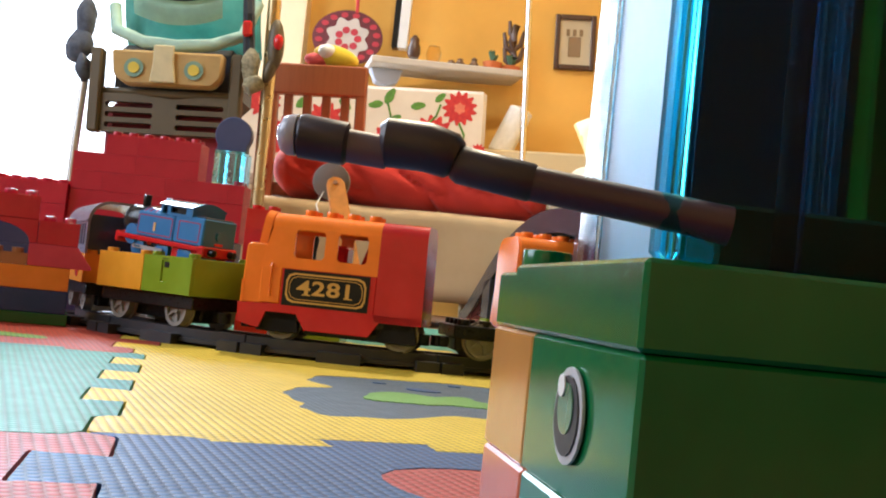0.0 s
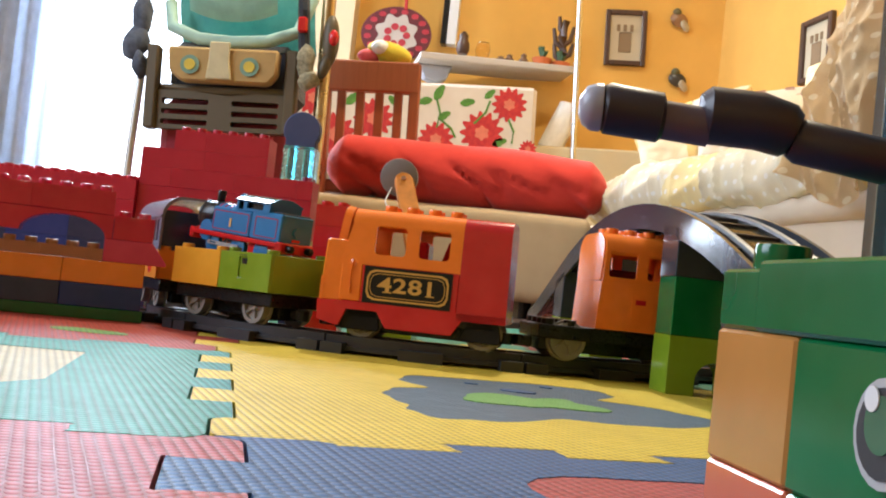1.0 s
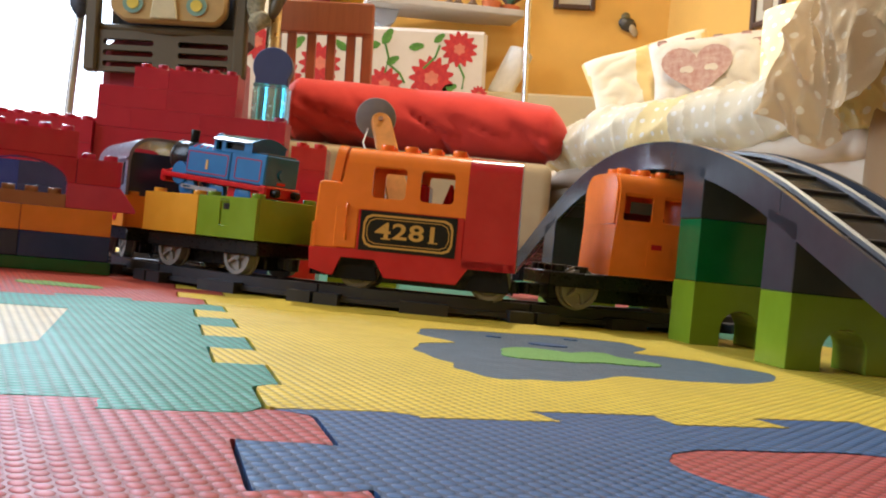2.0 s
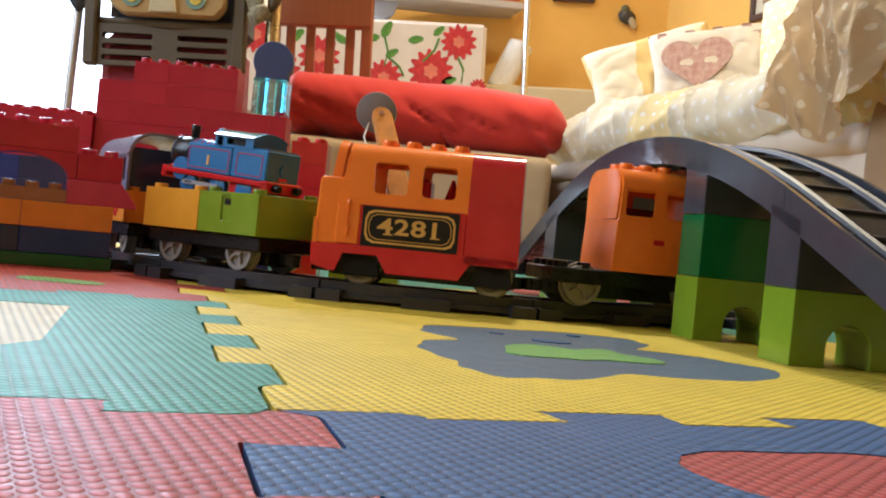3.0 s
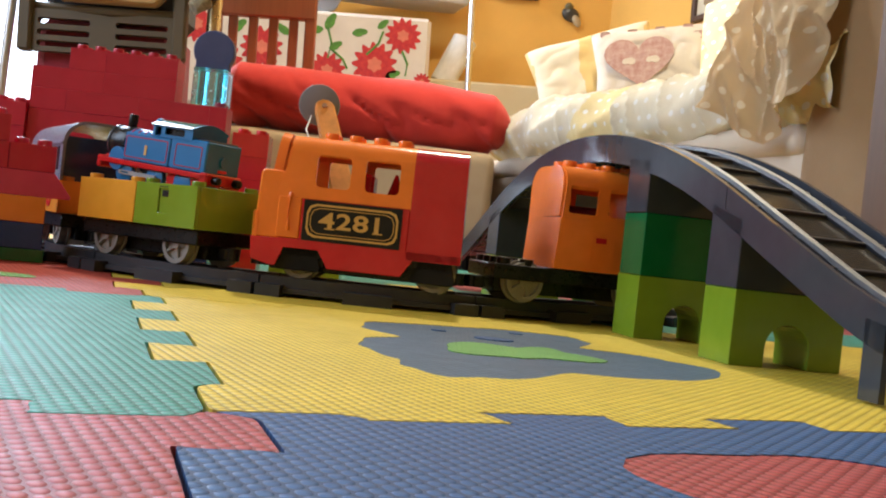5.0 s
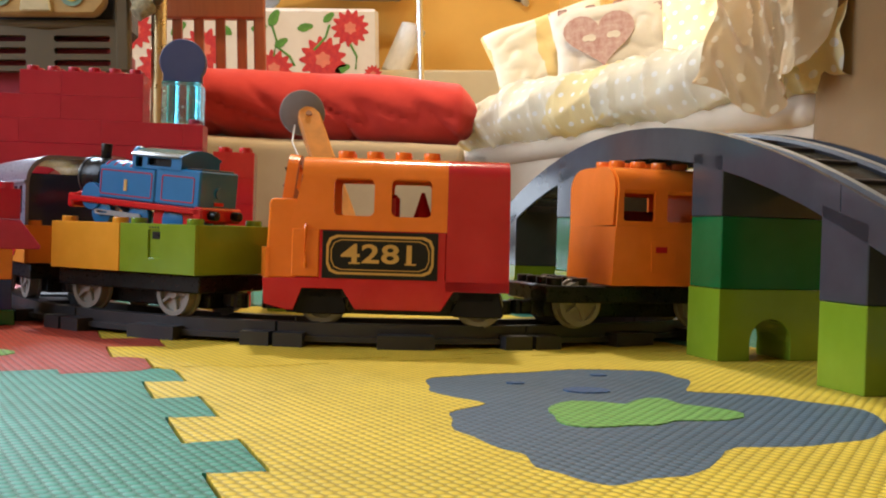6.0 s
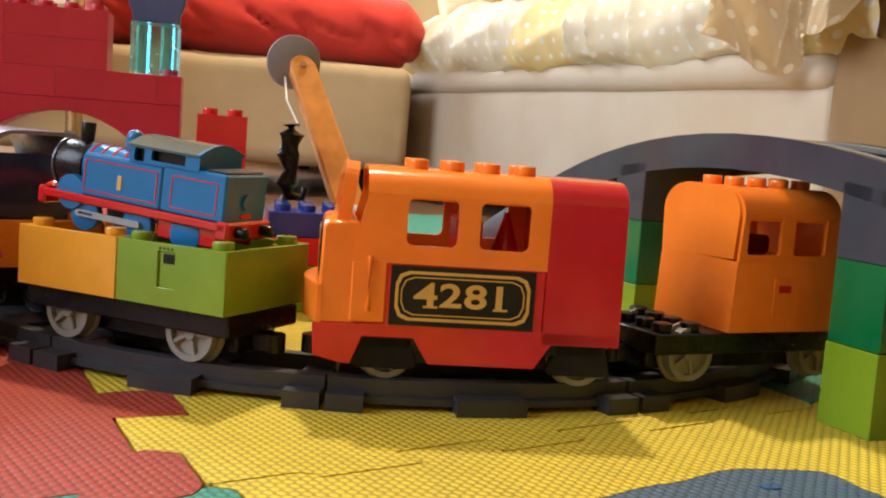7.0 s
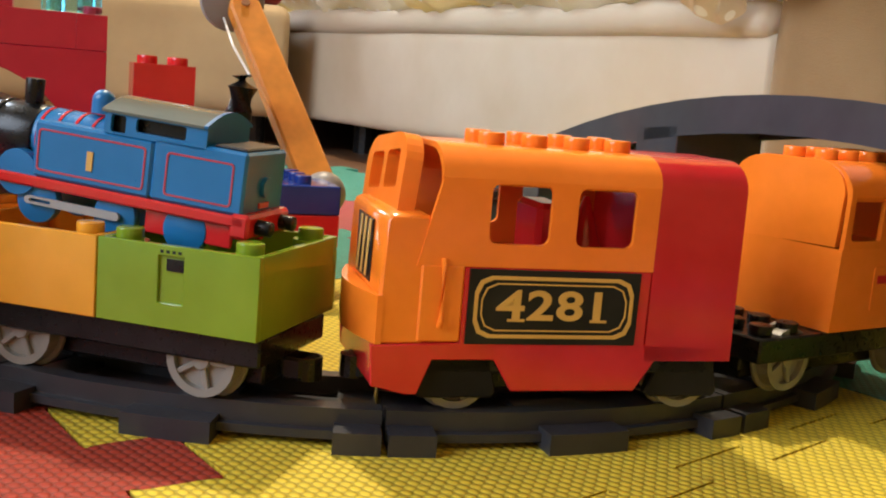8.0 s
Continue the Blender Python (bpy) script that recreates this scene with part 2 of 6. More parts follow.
def sheet(fn, nu, nv, thick=0.0, size=(1, 1)):
    """A surface fn(u, v) for u, v in 0..1, with a UV map in metres and a thickness."""
    bm = bmesh.new()
    uvl = bm.loops.layers.uv.new("UVMap")
    g = [[bm.verts.new(fn(i / nu, j / nv)) for j in range(nv + 1)] for i in range(nu + 1)]
    for i in range(nu):
        for j in range(nv):
            f = bm.faces.new((g[i][j], g[i + 1][j], g[i + 1][j + 1], g[i][j + 1]))
            for lp, (a, b) in zip(f.loops, ((i, j), (i + 1, j), (i + 1, j + 1), (i, j + 1))):
                lp[uvl].uv = (a / nu * size[0], b / nv * size[1])
    if thick:
        bmesh.ops.solidify(bm, geom=list(bm.faces), thickness=thick)
    return bm


P = 0.016  # stud pitch
H = 0.0192  # brick height
STUD = cyl(0.0047, 0.0044, 16, bev=0.0005)


def brick(nx, ny, h=H, studs=True, skip=()):
    """A toy brick with its studs, centred, standing on z = 0."""
    bm = box(-nx * P / 2 + 0.00003, nx * P / 2 - 0.00003, -ny * P / 2 + 0.00003, ny * P / 2 - 0.00003, 0.00003, h - 0.00003, 0.00012)
    if studs:
        for i in range(nx):
            for j in range(ny):
                if (i, j) not in skip:
                    put(bm, STUD.copy(), Matrix.Translation(((i - nx / 2 + 0.5) * P, (j - ny / 2 + 0.5) * P, h - 0.0002)))
    return bm


def brick_part(parent, mat, nx, ny, x, y, z, h=H, studs=True, rz=0, label="", name="brick"):
    ob = part(name, brick(nx, ny, h, studs), mat, parent, label, smooth=True)
    ob.matrix_basis = pose(x, y, z, 0, 0, rz)
    return ob


def words(body, size, mat, parent, m, depth=0.0003, name="numerals", bold=0.0, wide=1.0):
    c = bpy.data.curves.new("text", "FONT")
    c.body, c.size, c.align_x, c.align_y, c.extrude, c.offset = body, size, "CENTER", "CENTER", depth, bold
    ob = bpy.data.objects.new("text", c)
    scene.collection.objects.link(ob)
    bpy.context.view_layer.update()
    me = bpy.data.meshes.new_from_object(ob.evaluated_get(bpy.context.evaluated_depsgraph_get()))
    bpy.data.objects.remove(ob)
    bpy.data.curves.remove(c)
    me.materials.clear()
    me.materials.append(mat)
    o = new(name, me)
    o.parent = parent
    o.matrix_basis = m @ Matrix.Diagonal((wide, 1, 1, 1))
    return o

# ---- the room ----
LEAN = -2.4  # the far end of the old floor leans a little against the mat


def wall(name, w, h, t, m, mat, holes=()):
    bm = prism([(0, 0), (w, 0), (w, h), (0, h)], t, holes)
    ob = part(name, bm, mat)
    ob.matrix_world = m
    return tagged(ob, "plain painted plaster room wall", "wall", kind="structure")


OCHRE = paint("ochre_wall", (0.80, 0.46, 0.09))
CREAM = paint("cream_wall", (0.80, 0.66, 0.42))
PALE = paint("white_wall", (0.66, 0.67, 0.69))
BUFF = paint("buff_wall", (0.56, 0.38, 0.14))
# north wall in two tints, split at the alcove
tagged(wall("wall_north", 2.5, 2.5, 0.12, pose(-0.60, 3.80, -0.06), OCHRE), "warm ochre yellow painted plaster wall")
tagged(wall("wall_north_cream", 0.55, 2.5, 0.12, pose(-1.15, 3.70, -0.06), CREAM), "pale cream painted wall beside the alcove")
tagged(wall("wall_east", 7.4, 2.5, 0.12, pose(0.74, 3.80, -0.06, 0, 0, -72), OCHRE), "warm ochre painted wall behind the corner sofa")
win = rounded(1.36, 1.86, 0.15, 2.25, 0.01, 1)
tagged(wall("wall_west_bay", 1.95, 2.5, 0.14, pose(-2.75, 2.72, -0.06, 0, 0, 31), PALE, [win]), "white painted bay wall with a tall bright window")
side_win = rounded(1.6, 3.4, 0.55, 2.15, 0.01, 1)
tagged(wall("wall_west", 4.9, 2.5, 0.14, pose(-2.60, -2.05, -0.06, 0, 0, 90), BUFF, [side_win]), "buff painted side wall with a window opening")
tagged(wall("wall_south", 6.2, 2.5, 0.14, pose(-2.75, -2.1, -0.06), BUFF), "plain buff wall closing the room")
ceil = part("ceiling", box(-2.9, 3.6, -2.3, 4.2, 2.44, 2.56, 0), paint("ceiling_cream", (0.62, 0.55, 0.42)))
tagged(ceil, "plain cream plaster ceiling", "ceiling", kind="structure")
fl = part("floor", box(-2.9, 3.6, -2.3, 4.2, -0.10, -0.0125, 0), wood("floor_wood", (0.16, 0.08, 0.04), (0.09, 0.045, 0.022), 0.4))
tagged(fl, "dark brown wooden room floor under the mat", "floor", kind="structure")
glow = part("backdrop", box(-7.5, -0.6, 5.2, 5.22, -1.5, 5.0, 0), plain_glow("outdoor_glare", (0.93, 0.97, 1.0), 4.0))
tagged(glow, "overexposed daylight outside the window", "sky", kind="structure")

# window frame with a sheer curtain edge
wf = thing("window_1", pose(-2.75, 2.72, -0.06, 0, 0, 31), "tall white framed window full of glare", "window", kind="structure")
WFR = paint("window_paint", (0.78, 0.8, 0.82), 0.4)
for a, b, c, d in ((1.36, 1.385, 0.15, 2.25), (1.835, 1.86, 0.15, 2.25), (1.385, 1.835, 0.15, 0.18), (1.385, 1.835, 2.22, 2.25)):
    part("window_frame", box(a, b, 0.03, 0.09, c, d, 0.004), WFR, wf)
part("window_sill", box(1.33, 1.89, -0.05, 0.03, 0.11, 0.15, 0.006), WFR, wf)
cur = part("curtain", sheet(lambda u, v: Vector((1.08 + 0.30 * u, -0.07 + 0.02 * math.sin(u * 26), 0.08 + 2.2 * v)), 40, 2, 0.002, (0.3, 2.2)), cloth("sheer", (0.62, 0.68, 0.78), weave=300), smooth=True)
cur.matrix_world = pose(-2.75, 2.72, -0.06, 0, 0, 31)
tagged(cur, "pale blue-white curtain hanging beside the window", "curtain")

# ---- foam play mat ----
# seams of the mat, row by row: u runs right, v runs away
A0, DU, DV = Vector((-0.018, 0.297)), Vector((0.292, 0.122)), Vector((-0.088, 0.316))


def grid_pt(i, j):
    return A0 + DU * i + DV * j


def seam(a, b, n, depth, phase):
    """A toothed puzzle seam from a to b, both ends included."""
    d = b - a
    nrm = Vector((-d.y, d.x)).normalized() * depth
    pts = []
    for k in range(n):
        s = nrm if (k + phase) % 2 else -nrm
        f0, f1 = k / n, (k + 1) / n
        e = 0.16 / n
        pts += [a + d * f0 + s * 0.75, a + d * (f0 - e * 0.4) + s, a + d * (f1 + e * 0.4) + s, a + d * f1 + s * 0.75] if 0 < k < n - 1 else ([a, a + d * (f1 - e) + s * 0.0] if k == 0 else [a + d * f0 + s * 0.75, a + d * (f0 - e * 0.4) + s, a + d * (1 - e) + s, b])
    return pts


def h_seam(i, j):
    return seam(grid_pt(i, j), grid_pt(i + 1, j), 8, 0.0075, 1)


def v_seam(i, j):
    return seam(grid_pt(i, j), grid_pt(i, j + 1), 8, 0.0085 if j == 0 else (0.015 if j == 1 else 0.011), 0 if j == 1 else 1)


def soften(pts, r=0.0032):
    """Rounds the corners of a closed outline."""
    out = []
    for k in range(len(pts)):
        a, p, b = pts[k - 1], pts[k], pts[(k + 1) % len(pts)]
        da, db = a - p, b - p
        ra, rb = min(r, 0.42 * da.length), min(r, 0.42 * db.length)
        q0, q1 = p + da.normalized() * ra, p + db.normalized() * rb
        out += [q0, (q0 + q1) * 0.25 + p * 0.5, q1]
    return [(q.x, q.y) for q in out]



def tile_outline(i, j, gap=0.0006):
    bottom, right = h_seam(i, j), v_seam(i + 1, j)
    top, left = h_seam(i, j + 1)[::-1], v_seam(i, j)[::-1]
    pts = bottom[:-1] + right[:-1] + top[:-1] + left[:-1]
    c = sum(pts, Vector((0, 0))) / len(pts)
    return soften([Vector((p.x + (c.x - p.x) * gap / 0.15, p.y + (c.y - p.y) * gap / 0.15)) for p in pts])


def slab(outline, z0, z1, holes=()):
    bm = prism([(x, -y) for x, y in outline], z1 - z0, [[(x, -y) for x, y in h] for h in holes])
    bmesh.ops.transform(bm, matrix=Matrix.Translation((0, 0, z0)) @ Matrix(((1, 0, 0, 0), (0, 0, -1, 0), (0, 1, 0, 0), (0, 0, 0, 1))), verts=bm.verts)
    return bm


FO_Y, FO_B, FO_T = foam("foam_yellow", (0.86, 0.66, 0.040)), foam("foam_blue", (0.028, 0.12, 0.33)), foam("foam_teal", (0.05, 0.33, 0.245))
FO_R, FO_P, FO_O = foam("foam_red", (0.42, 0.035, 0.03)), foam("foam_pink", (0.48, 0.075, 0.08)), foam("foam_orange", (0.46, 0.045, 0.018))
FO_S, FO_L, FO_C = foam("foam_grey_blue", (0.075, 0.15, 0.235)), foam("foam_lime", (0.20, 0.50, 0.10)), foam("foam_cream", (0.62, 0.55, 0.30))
CODES = {(0, 0): FO_Y, (0, -1): FO_B, (-1, -1): FO_P, (-1, 0): FO_T, (-1, 1): FO_O, (0, 1): FO_Y, (1, 0): FO_Y, (1, -1): FO_B, (1, 1): FO_T, (0, 2): FO_T, (-1, 2): FO_P,
         (-2, 1): FO_T, (-2, 0): FO_R, (-2, -1): FO_Y, (0, 3): FO_P, (1, 2): FO_P, (-1, 3): FO_Y, (2, 1): FO_P, (2, 0): FO_T, (-2, 2): FO_Y, (-3, 1): FO_Y, (-3, 2): FO_T, (2, 2): FO_Y, (1, 3): FO_T, (-2, 3): FO_P,
         (0, -2): FO_R, (-1, -2): FO_T, (1, -2): FO_Y, (-2, -2): FO_B, (2, -1): FO_R, (2, -2): FO_T}
NAMES = {FO_Y: "yellow", FO_B: "dark blue", FO_T: "teal green", FO_R: "red", FO_P: "salmon red", FO_O: "orange red"}


def blob(cx, cy, pts):
    """A smooth closed outline through a few radii (angle, radius)."""
    out, n = [], len(pts)
    for i in range(n):
        a0, r0 = pts[i]
        a1, r1 = pts[(i + 1) % n]
        if a1 < a0:
            a1 += 360
        for k in range(5):
            f = k / 5
            s = f * f * (3 - 2 * f)
            a, r = radians(a0 + (a1 - a0) * f), r0 + (r1 - r0) * s
            out.append((cx + r * math.cos(a), cy + r * math.sin(a)))
    return out


ANIMAL = blob(0.085, 0.525, [(0, 0.095), (18, 0.080), (48, 0.057), (58, 0.095), (68, 0.113), (81, 0.109), (106, 0.095), (122, 0.095), (134, 0.098), (152, 0.082), (175, 0.054), (198, 0.074), (218, 0.088), (236, 0.100), (243, 0.117), (252, 0.128), (258, 0.116), (281, 0.074), (304, 0.081), (322, 0.088), (340, 0.092)])
PATCH = blob(0.086, 0.513, [(0, 0.040), (40, 0.030), (62, 0.038), (90, 0.018), (140, 0.032), (190, 0.034), (220, 0.042), (255, 0.026), (300, 0.018)])
LETTER = [(-0.30, 0.372), (-0.118, 0.352), (-0.110, 0.385), (-0.146, 0.512), (-0.300, 0.470)]
CIRCLE = blob(0.135, 0.278, [(0, 0.075), (60, 0.040), (120, 0.035), (180, 0.056), (225, 0.050), (280, 0.04), (330, 0.055)])
INLAYS = {(0, 0): [ANIMAL], (-1, 0): [LETTER], (0, -1): [CIRCLE]}
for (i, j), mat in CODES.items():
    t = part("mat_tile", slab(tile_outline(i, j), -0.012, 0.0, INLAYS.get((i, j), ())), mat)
    tagged(t, NAMES[mat] + " foam puzzle play mat tile with pipped texture", "play mat", "play mat tiles")
animal = part("mat_inlay", slab(ANIMAL, -0.012, -0.0002, [PATCH]), FO_S)
tagged(animal, "grey-blue foam shape set into the yellow mat tile", "play mat")
pt = part("mat_inlay", slab(PATCH, -0.012, 0.0002), FO_L)
tagged(pt, "light green foam patch inside the grey-blue shape", "play mat")
for x, y, r in ((0.079, 0.565, 0.010), (0.052, 0.583, 0.004), (0.096, 0.612, 0.004)):
    e = part("mat_inlay", slab(blob(x, y, [(0, r), (90, r * 0.7), (180, r), (270, r * 0.7)]), -0.0002, 0.0003), FO_B)
    tagged(e, "small dark foam oval on the grey-blue shape", "play mat")
tagged(part("mat_inlay", slab(LETTER, -0.012, -0.0003), FO_C), "cream foam shape set into the teal mat tile", "play mat")
tagged(part("mat_inlay", slab(CIRCLE, -0.012, -0.0003), FO_P), "salmon red foam shape set into the blue mat tile", "play mat")
tagged(part("mat_inlay", slab(blob(-0.20, 0.655, [(0, 0.022), (90, 0.014), (180, 0.03), (270, 0.014)]), -0.0002, 0.0004), FO_L), "lime foam shape on the orange mat tile", "play mat")

# ---- railway ----
C, R = Vector((0.005, 0.977)), 0.247


def rail_pose(deg, r=R, z=0.0, turn=0.0):
    """On the track circle; local x runs along the track, -y looks outwards."""
    a = radians(deg)
    return pose(C.x + r * math.cos(a), C.y + r * math.sin(a), z, 0, 0, deg + 90 + turn)


def arc_band(r0, r1, a0, a1, z0, z1, n=10):
    pts = [(r1 * math.cos(radians(a0 + (a1 - a0) * k / n)), r1 * math.sin(radians(a0 + (a1 - a0) * k / n))) for k in range(n + 1)]
    pts += [(r0 * math.cos(radians(a1 + (a0 - a1) * k / n)), r0 * math.sin(radians(a1 + (a0 - a1) * k / n))) for k in range(n + 1)]
    return slab(pts, z0, z1)


def track_piece(a0):
    t = thing("track_piece", pose(C.x, C.y, 0), "dark grey plastic curved toy railway track piece on the mat", "toy track", "railway track pieces")
    for rr in (R - 0.019, R + 0.019):
        part("rail", arc_band(rr - 0.0035, rr + 0.0035, a0 + 0.15, a0 + 29.85, 0.004, 0.0125), DARKGREY, t)
    part("bed", arc_band(R - 0.0255, R + 0.0255, a0 + 0.15, a0 + 29.85, 0.0025, 0.0055), DARKGREY, t)
    for c, w in ((a0 + 1.9, 1.65), (a0 + 15, 3.2), (a0 + 28.1, 1.65)):
        part("sleeper", arc_band(R - 0.033, R + 0.033, c - w, c + w, 0.0, 0.0075, 4), DARKGREY, t)
    return t


for a in (136.5, 166.5, 196.5, 226.5, 256.5, 286.5):
    track_piece(a)


def straight_track(m, n=5):
    t = thing("track_piece", m, "dark grey plastic straight toy railway track piece on the mat", "toy track", "railway track pieces")
    L = 0.128
    for y in (-0.019, 0.019):
        part("rail", box(0, L, y - 0.0035, y + 0.0035, 0.004, 0.0125, 0.0006), DARKGREY, t)
    part("bed", box(0, L, -0.0255, 0.0255, 0.0025, 0.0055, 0), DARKGREY, t)
    for x, w in ((0.0085, 0.008), (0.064, 0.0155), (0.1195, 0.008)):
        part("sleeper", box(x - w, x + w, -0.033, 0.033, 0, 0.0075, 0.0006), DARKGREY, t)
    return t


E0 = rail_pose(316.6)
straight_track(E0)
straight_track(E0 @ Matrix.Translation((0.1285, 0, 0)))


def wheel_set(parent, x, y, r=0.0128, z=None):
    """One wheel on the track: flange inside, tread, and a spoked outer face."""
    z = 0.0125 + r if z is None else z
    bm = arc_band(r * 0.78, r, 0, 359.99, -0.003, 0.003, 28)
    put(bm, cyl(r + 0.0018, 0.0018, 28, bev=0.0004), Matrix.Translation((0, 0, -0.0045)))
    put(bm, cyl(r * 0.80, 0.0035, 28), Matrix.Translation((0, 0, -0.003)))
    w = part("wheel", bm, WHEEL, parent, "grey plastic spoked wheel")
    s = 1 if y > 0 else -1
    w.matrix_basis = pose(x, y, z, -90 * s, 0, 0)
    hub = cyl(r * 0.26, 0.0026, 14, bev=0.0004)
    for k in range(5):
        put(hub, box(-0.0010, 0.0010, 0, r * 0.82, 0.0, 0.0019, 0.0003), pose(0, 0, 0, 0, 0, 72 * k))
    h = part("hub", hub, WHEEL, w)
    h.matrix_basis = pose(0, 0, 0.0005, 0, 0, 17 + 900 * x)
    return w


def chassis(parent, L, w=0.052, studs=0):
    bm = box(-L / 2, L / 2, -w / 2, w / 2, 0.026, 0.0358, 0.0008)
    put(bm, box(-L / 2 + 0.004, L / 2 - 0.004, -w / 2 + 0.012, w / 2 - 0.012, 0.017, 0.027, 0.0008))
    for k in range(studs):
        for j in range(4):
            put(bm, STUD.copy(), Matrix.Translation((-L / 2 + (k + 0.5) * P, (j - 1.5) * P * 0.86, 0.0356)))
    c = part("chassis", bm, BLACK, parent, "black plastic underframe", smooth=True)
    for s in (-1, 1):
        cp = box(L / 2 - 0.002, L / 2 + 0.006, -0.006, 0.006, 0.018, 0.026, 0.001)
        put(cp, cyl(0.005, 0.008, 14), Matrix.Translation((L / 2 + 0.006, 0, 0.018)))
        o = part("coupling", cp, BLACK, parent)
        o.matrix_basis = pose(0, 0, 0, 0, 0, 0 if s > 0 else 180)
    return c


def shell(x0, x1, hw, z0, zs, zt, flat, mat, parent, name, label="", n=6, sx0=0.0, sx1=0.0):
    """A body with upright sides from z0 to zs and rounded shoulders up to a flat top zt; its ends lean in by sx0, sx1."""
    prof = [(-hw, z0), (-hw, zs)]
    for k in range(1, n + 1):
        a = radians(90 * k / n)
        prof.append((-hw + (hw - flat) * (1 - math.cos(a)), zs + (zt - zs) * math.sin(a)))
    prof += [(-y, z) for y, z in prof[::-1]]
    bm = bmesh.new()
    rows = []
    for s, x in ((0, x0), (1, x1)):
        rows.append([bm.verts.new((x + ((sx0 if s == 0 else -sx1) * (z - z0) / (zt - z0)), y, z)) for y, z in prof])
    n2 = len(prof)
    for k in range(n2):
        bm.faces.new((rows[0][k], rows[0][(k + 1) % n2], rows[1][(k + 1) % n2], rows[1][k]))
    bm.faces.new(rows[0][::-1])
    bm.faces.new(rows[1])
    bmesh.ops.bevel(bm, geom=[e for e in bm.edges if e.calc_face_angle(0) > 0.9], offset=0.0012, segments=2, affect="EDGES", profile=0.5)
    return part(name, bm, mat, parent, label, smooth=True)


def hollow_cab(x0, x1, hw, z0, zs, zt, flat, wins, mat, parent, name, rake=0.0, roof0=None):
    """A hollow shell with windows through both sides; its front edge leans by rake."""
    t = 0.002
    roof0 = x0 if roof0 is None else roof0
    bm = bmesh.new()
    for s in (-1, 1):
        put(bm, prism([(x0 - rake, z0), (x1, z0), (x1, zs), (x0, zs)], t, wins, 0.0), Matrix.Translation((0, -hw if s < 0 else hw - t, 0)))
    prof = []
    n = 7
    for k in range(n + 1):
        a = radians(90 * k / n)
        prof.append((-hw + (hw - flat) * (1 - math.cos(a)), zs + (zt - zs) * math.sin(a)))
    outer = prof + [(-y, z) for y, z in prof[::-1]]
    inner = [(y * 0.93, z - t) for y, z in outer]
    roof = prism([*outer, *inner[::-1]], x1 - roof0)
    put(bm, roof, Matrix(((0, 1, 0, roof0), (1, 0, 0, 0), (0, 0, 1, 0), (0, 0, 0, 1))))
    bmesh.ops.remove_doubles(bm, verts=bm.verts, dist=0.00005)
    return part(name, bm, mat, parent, smooth=True)


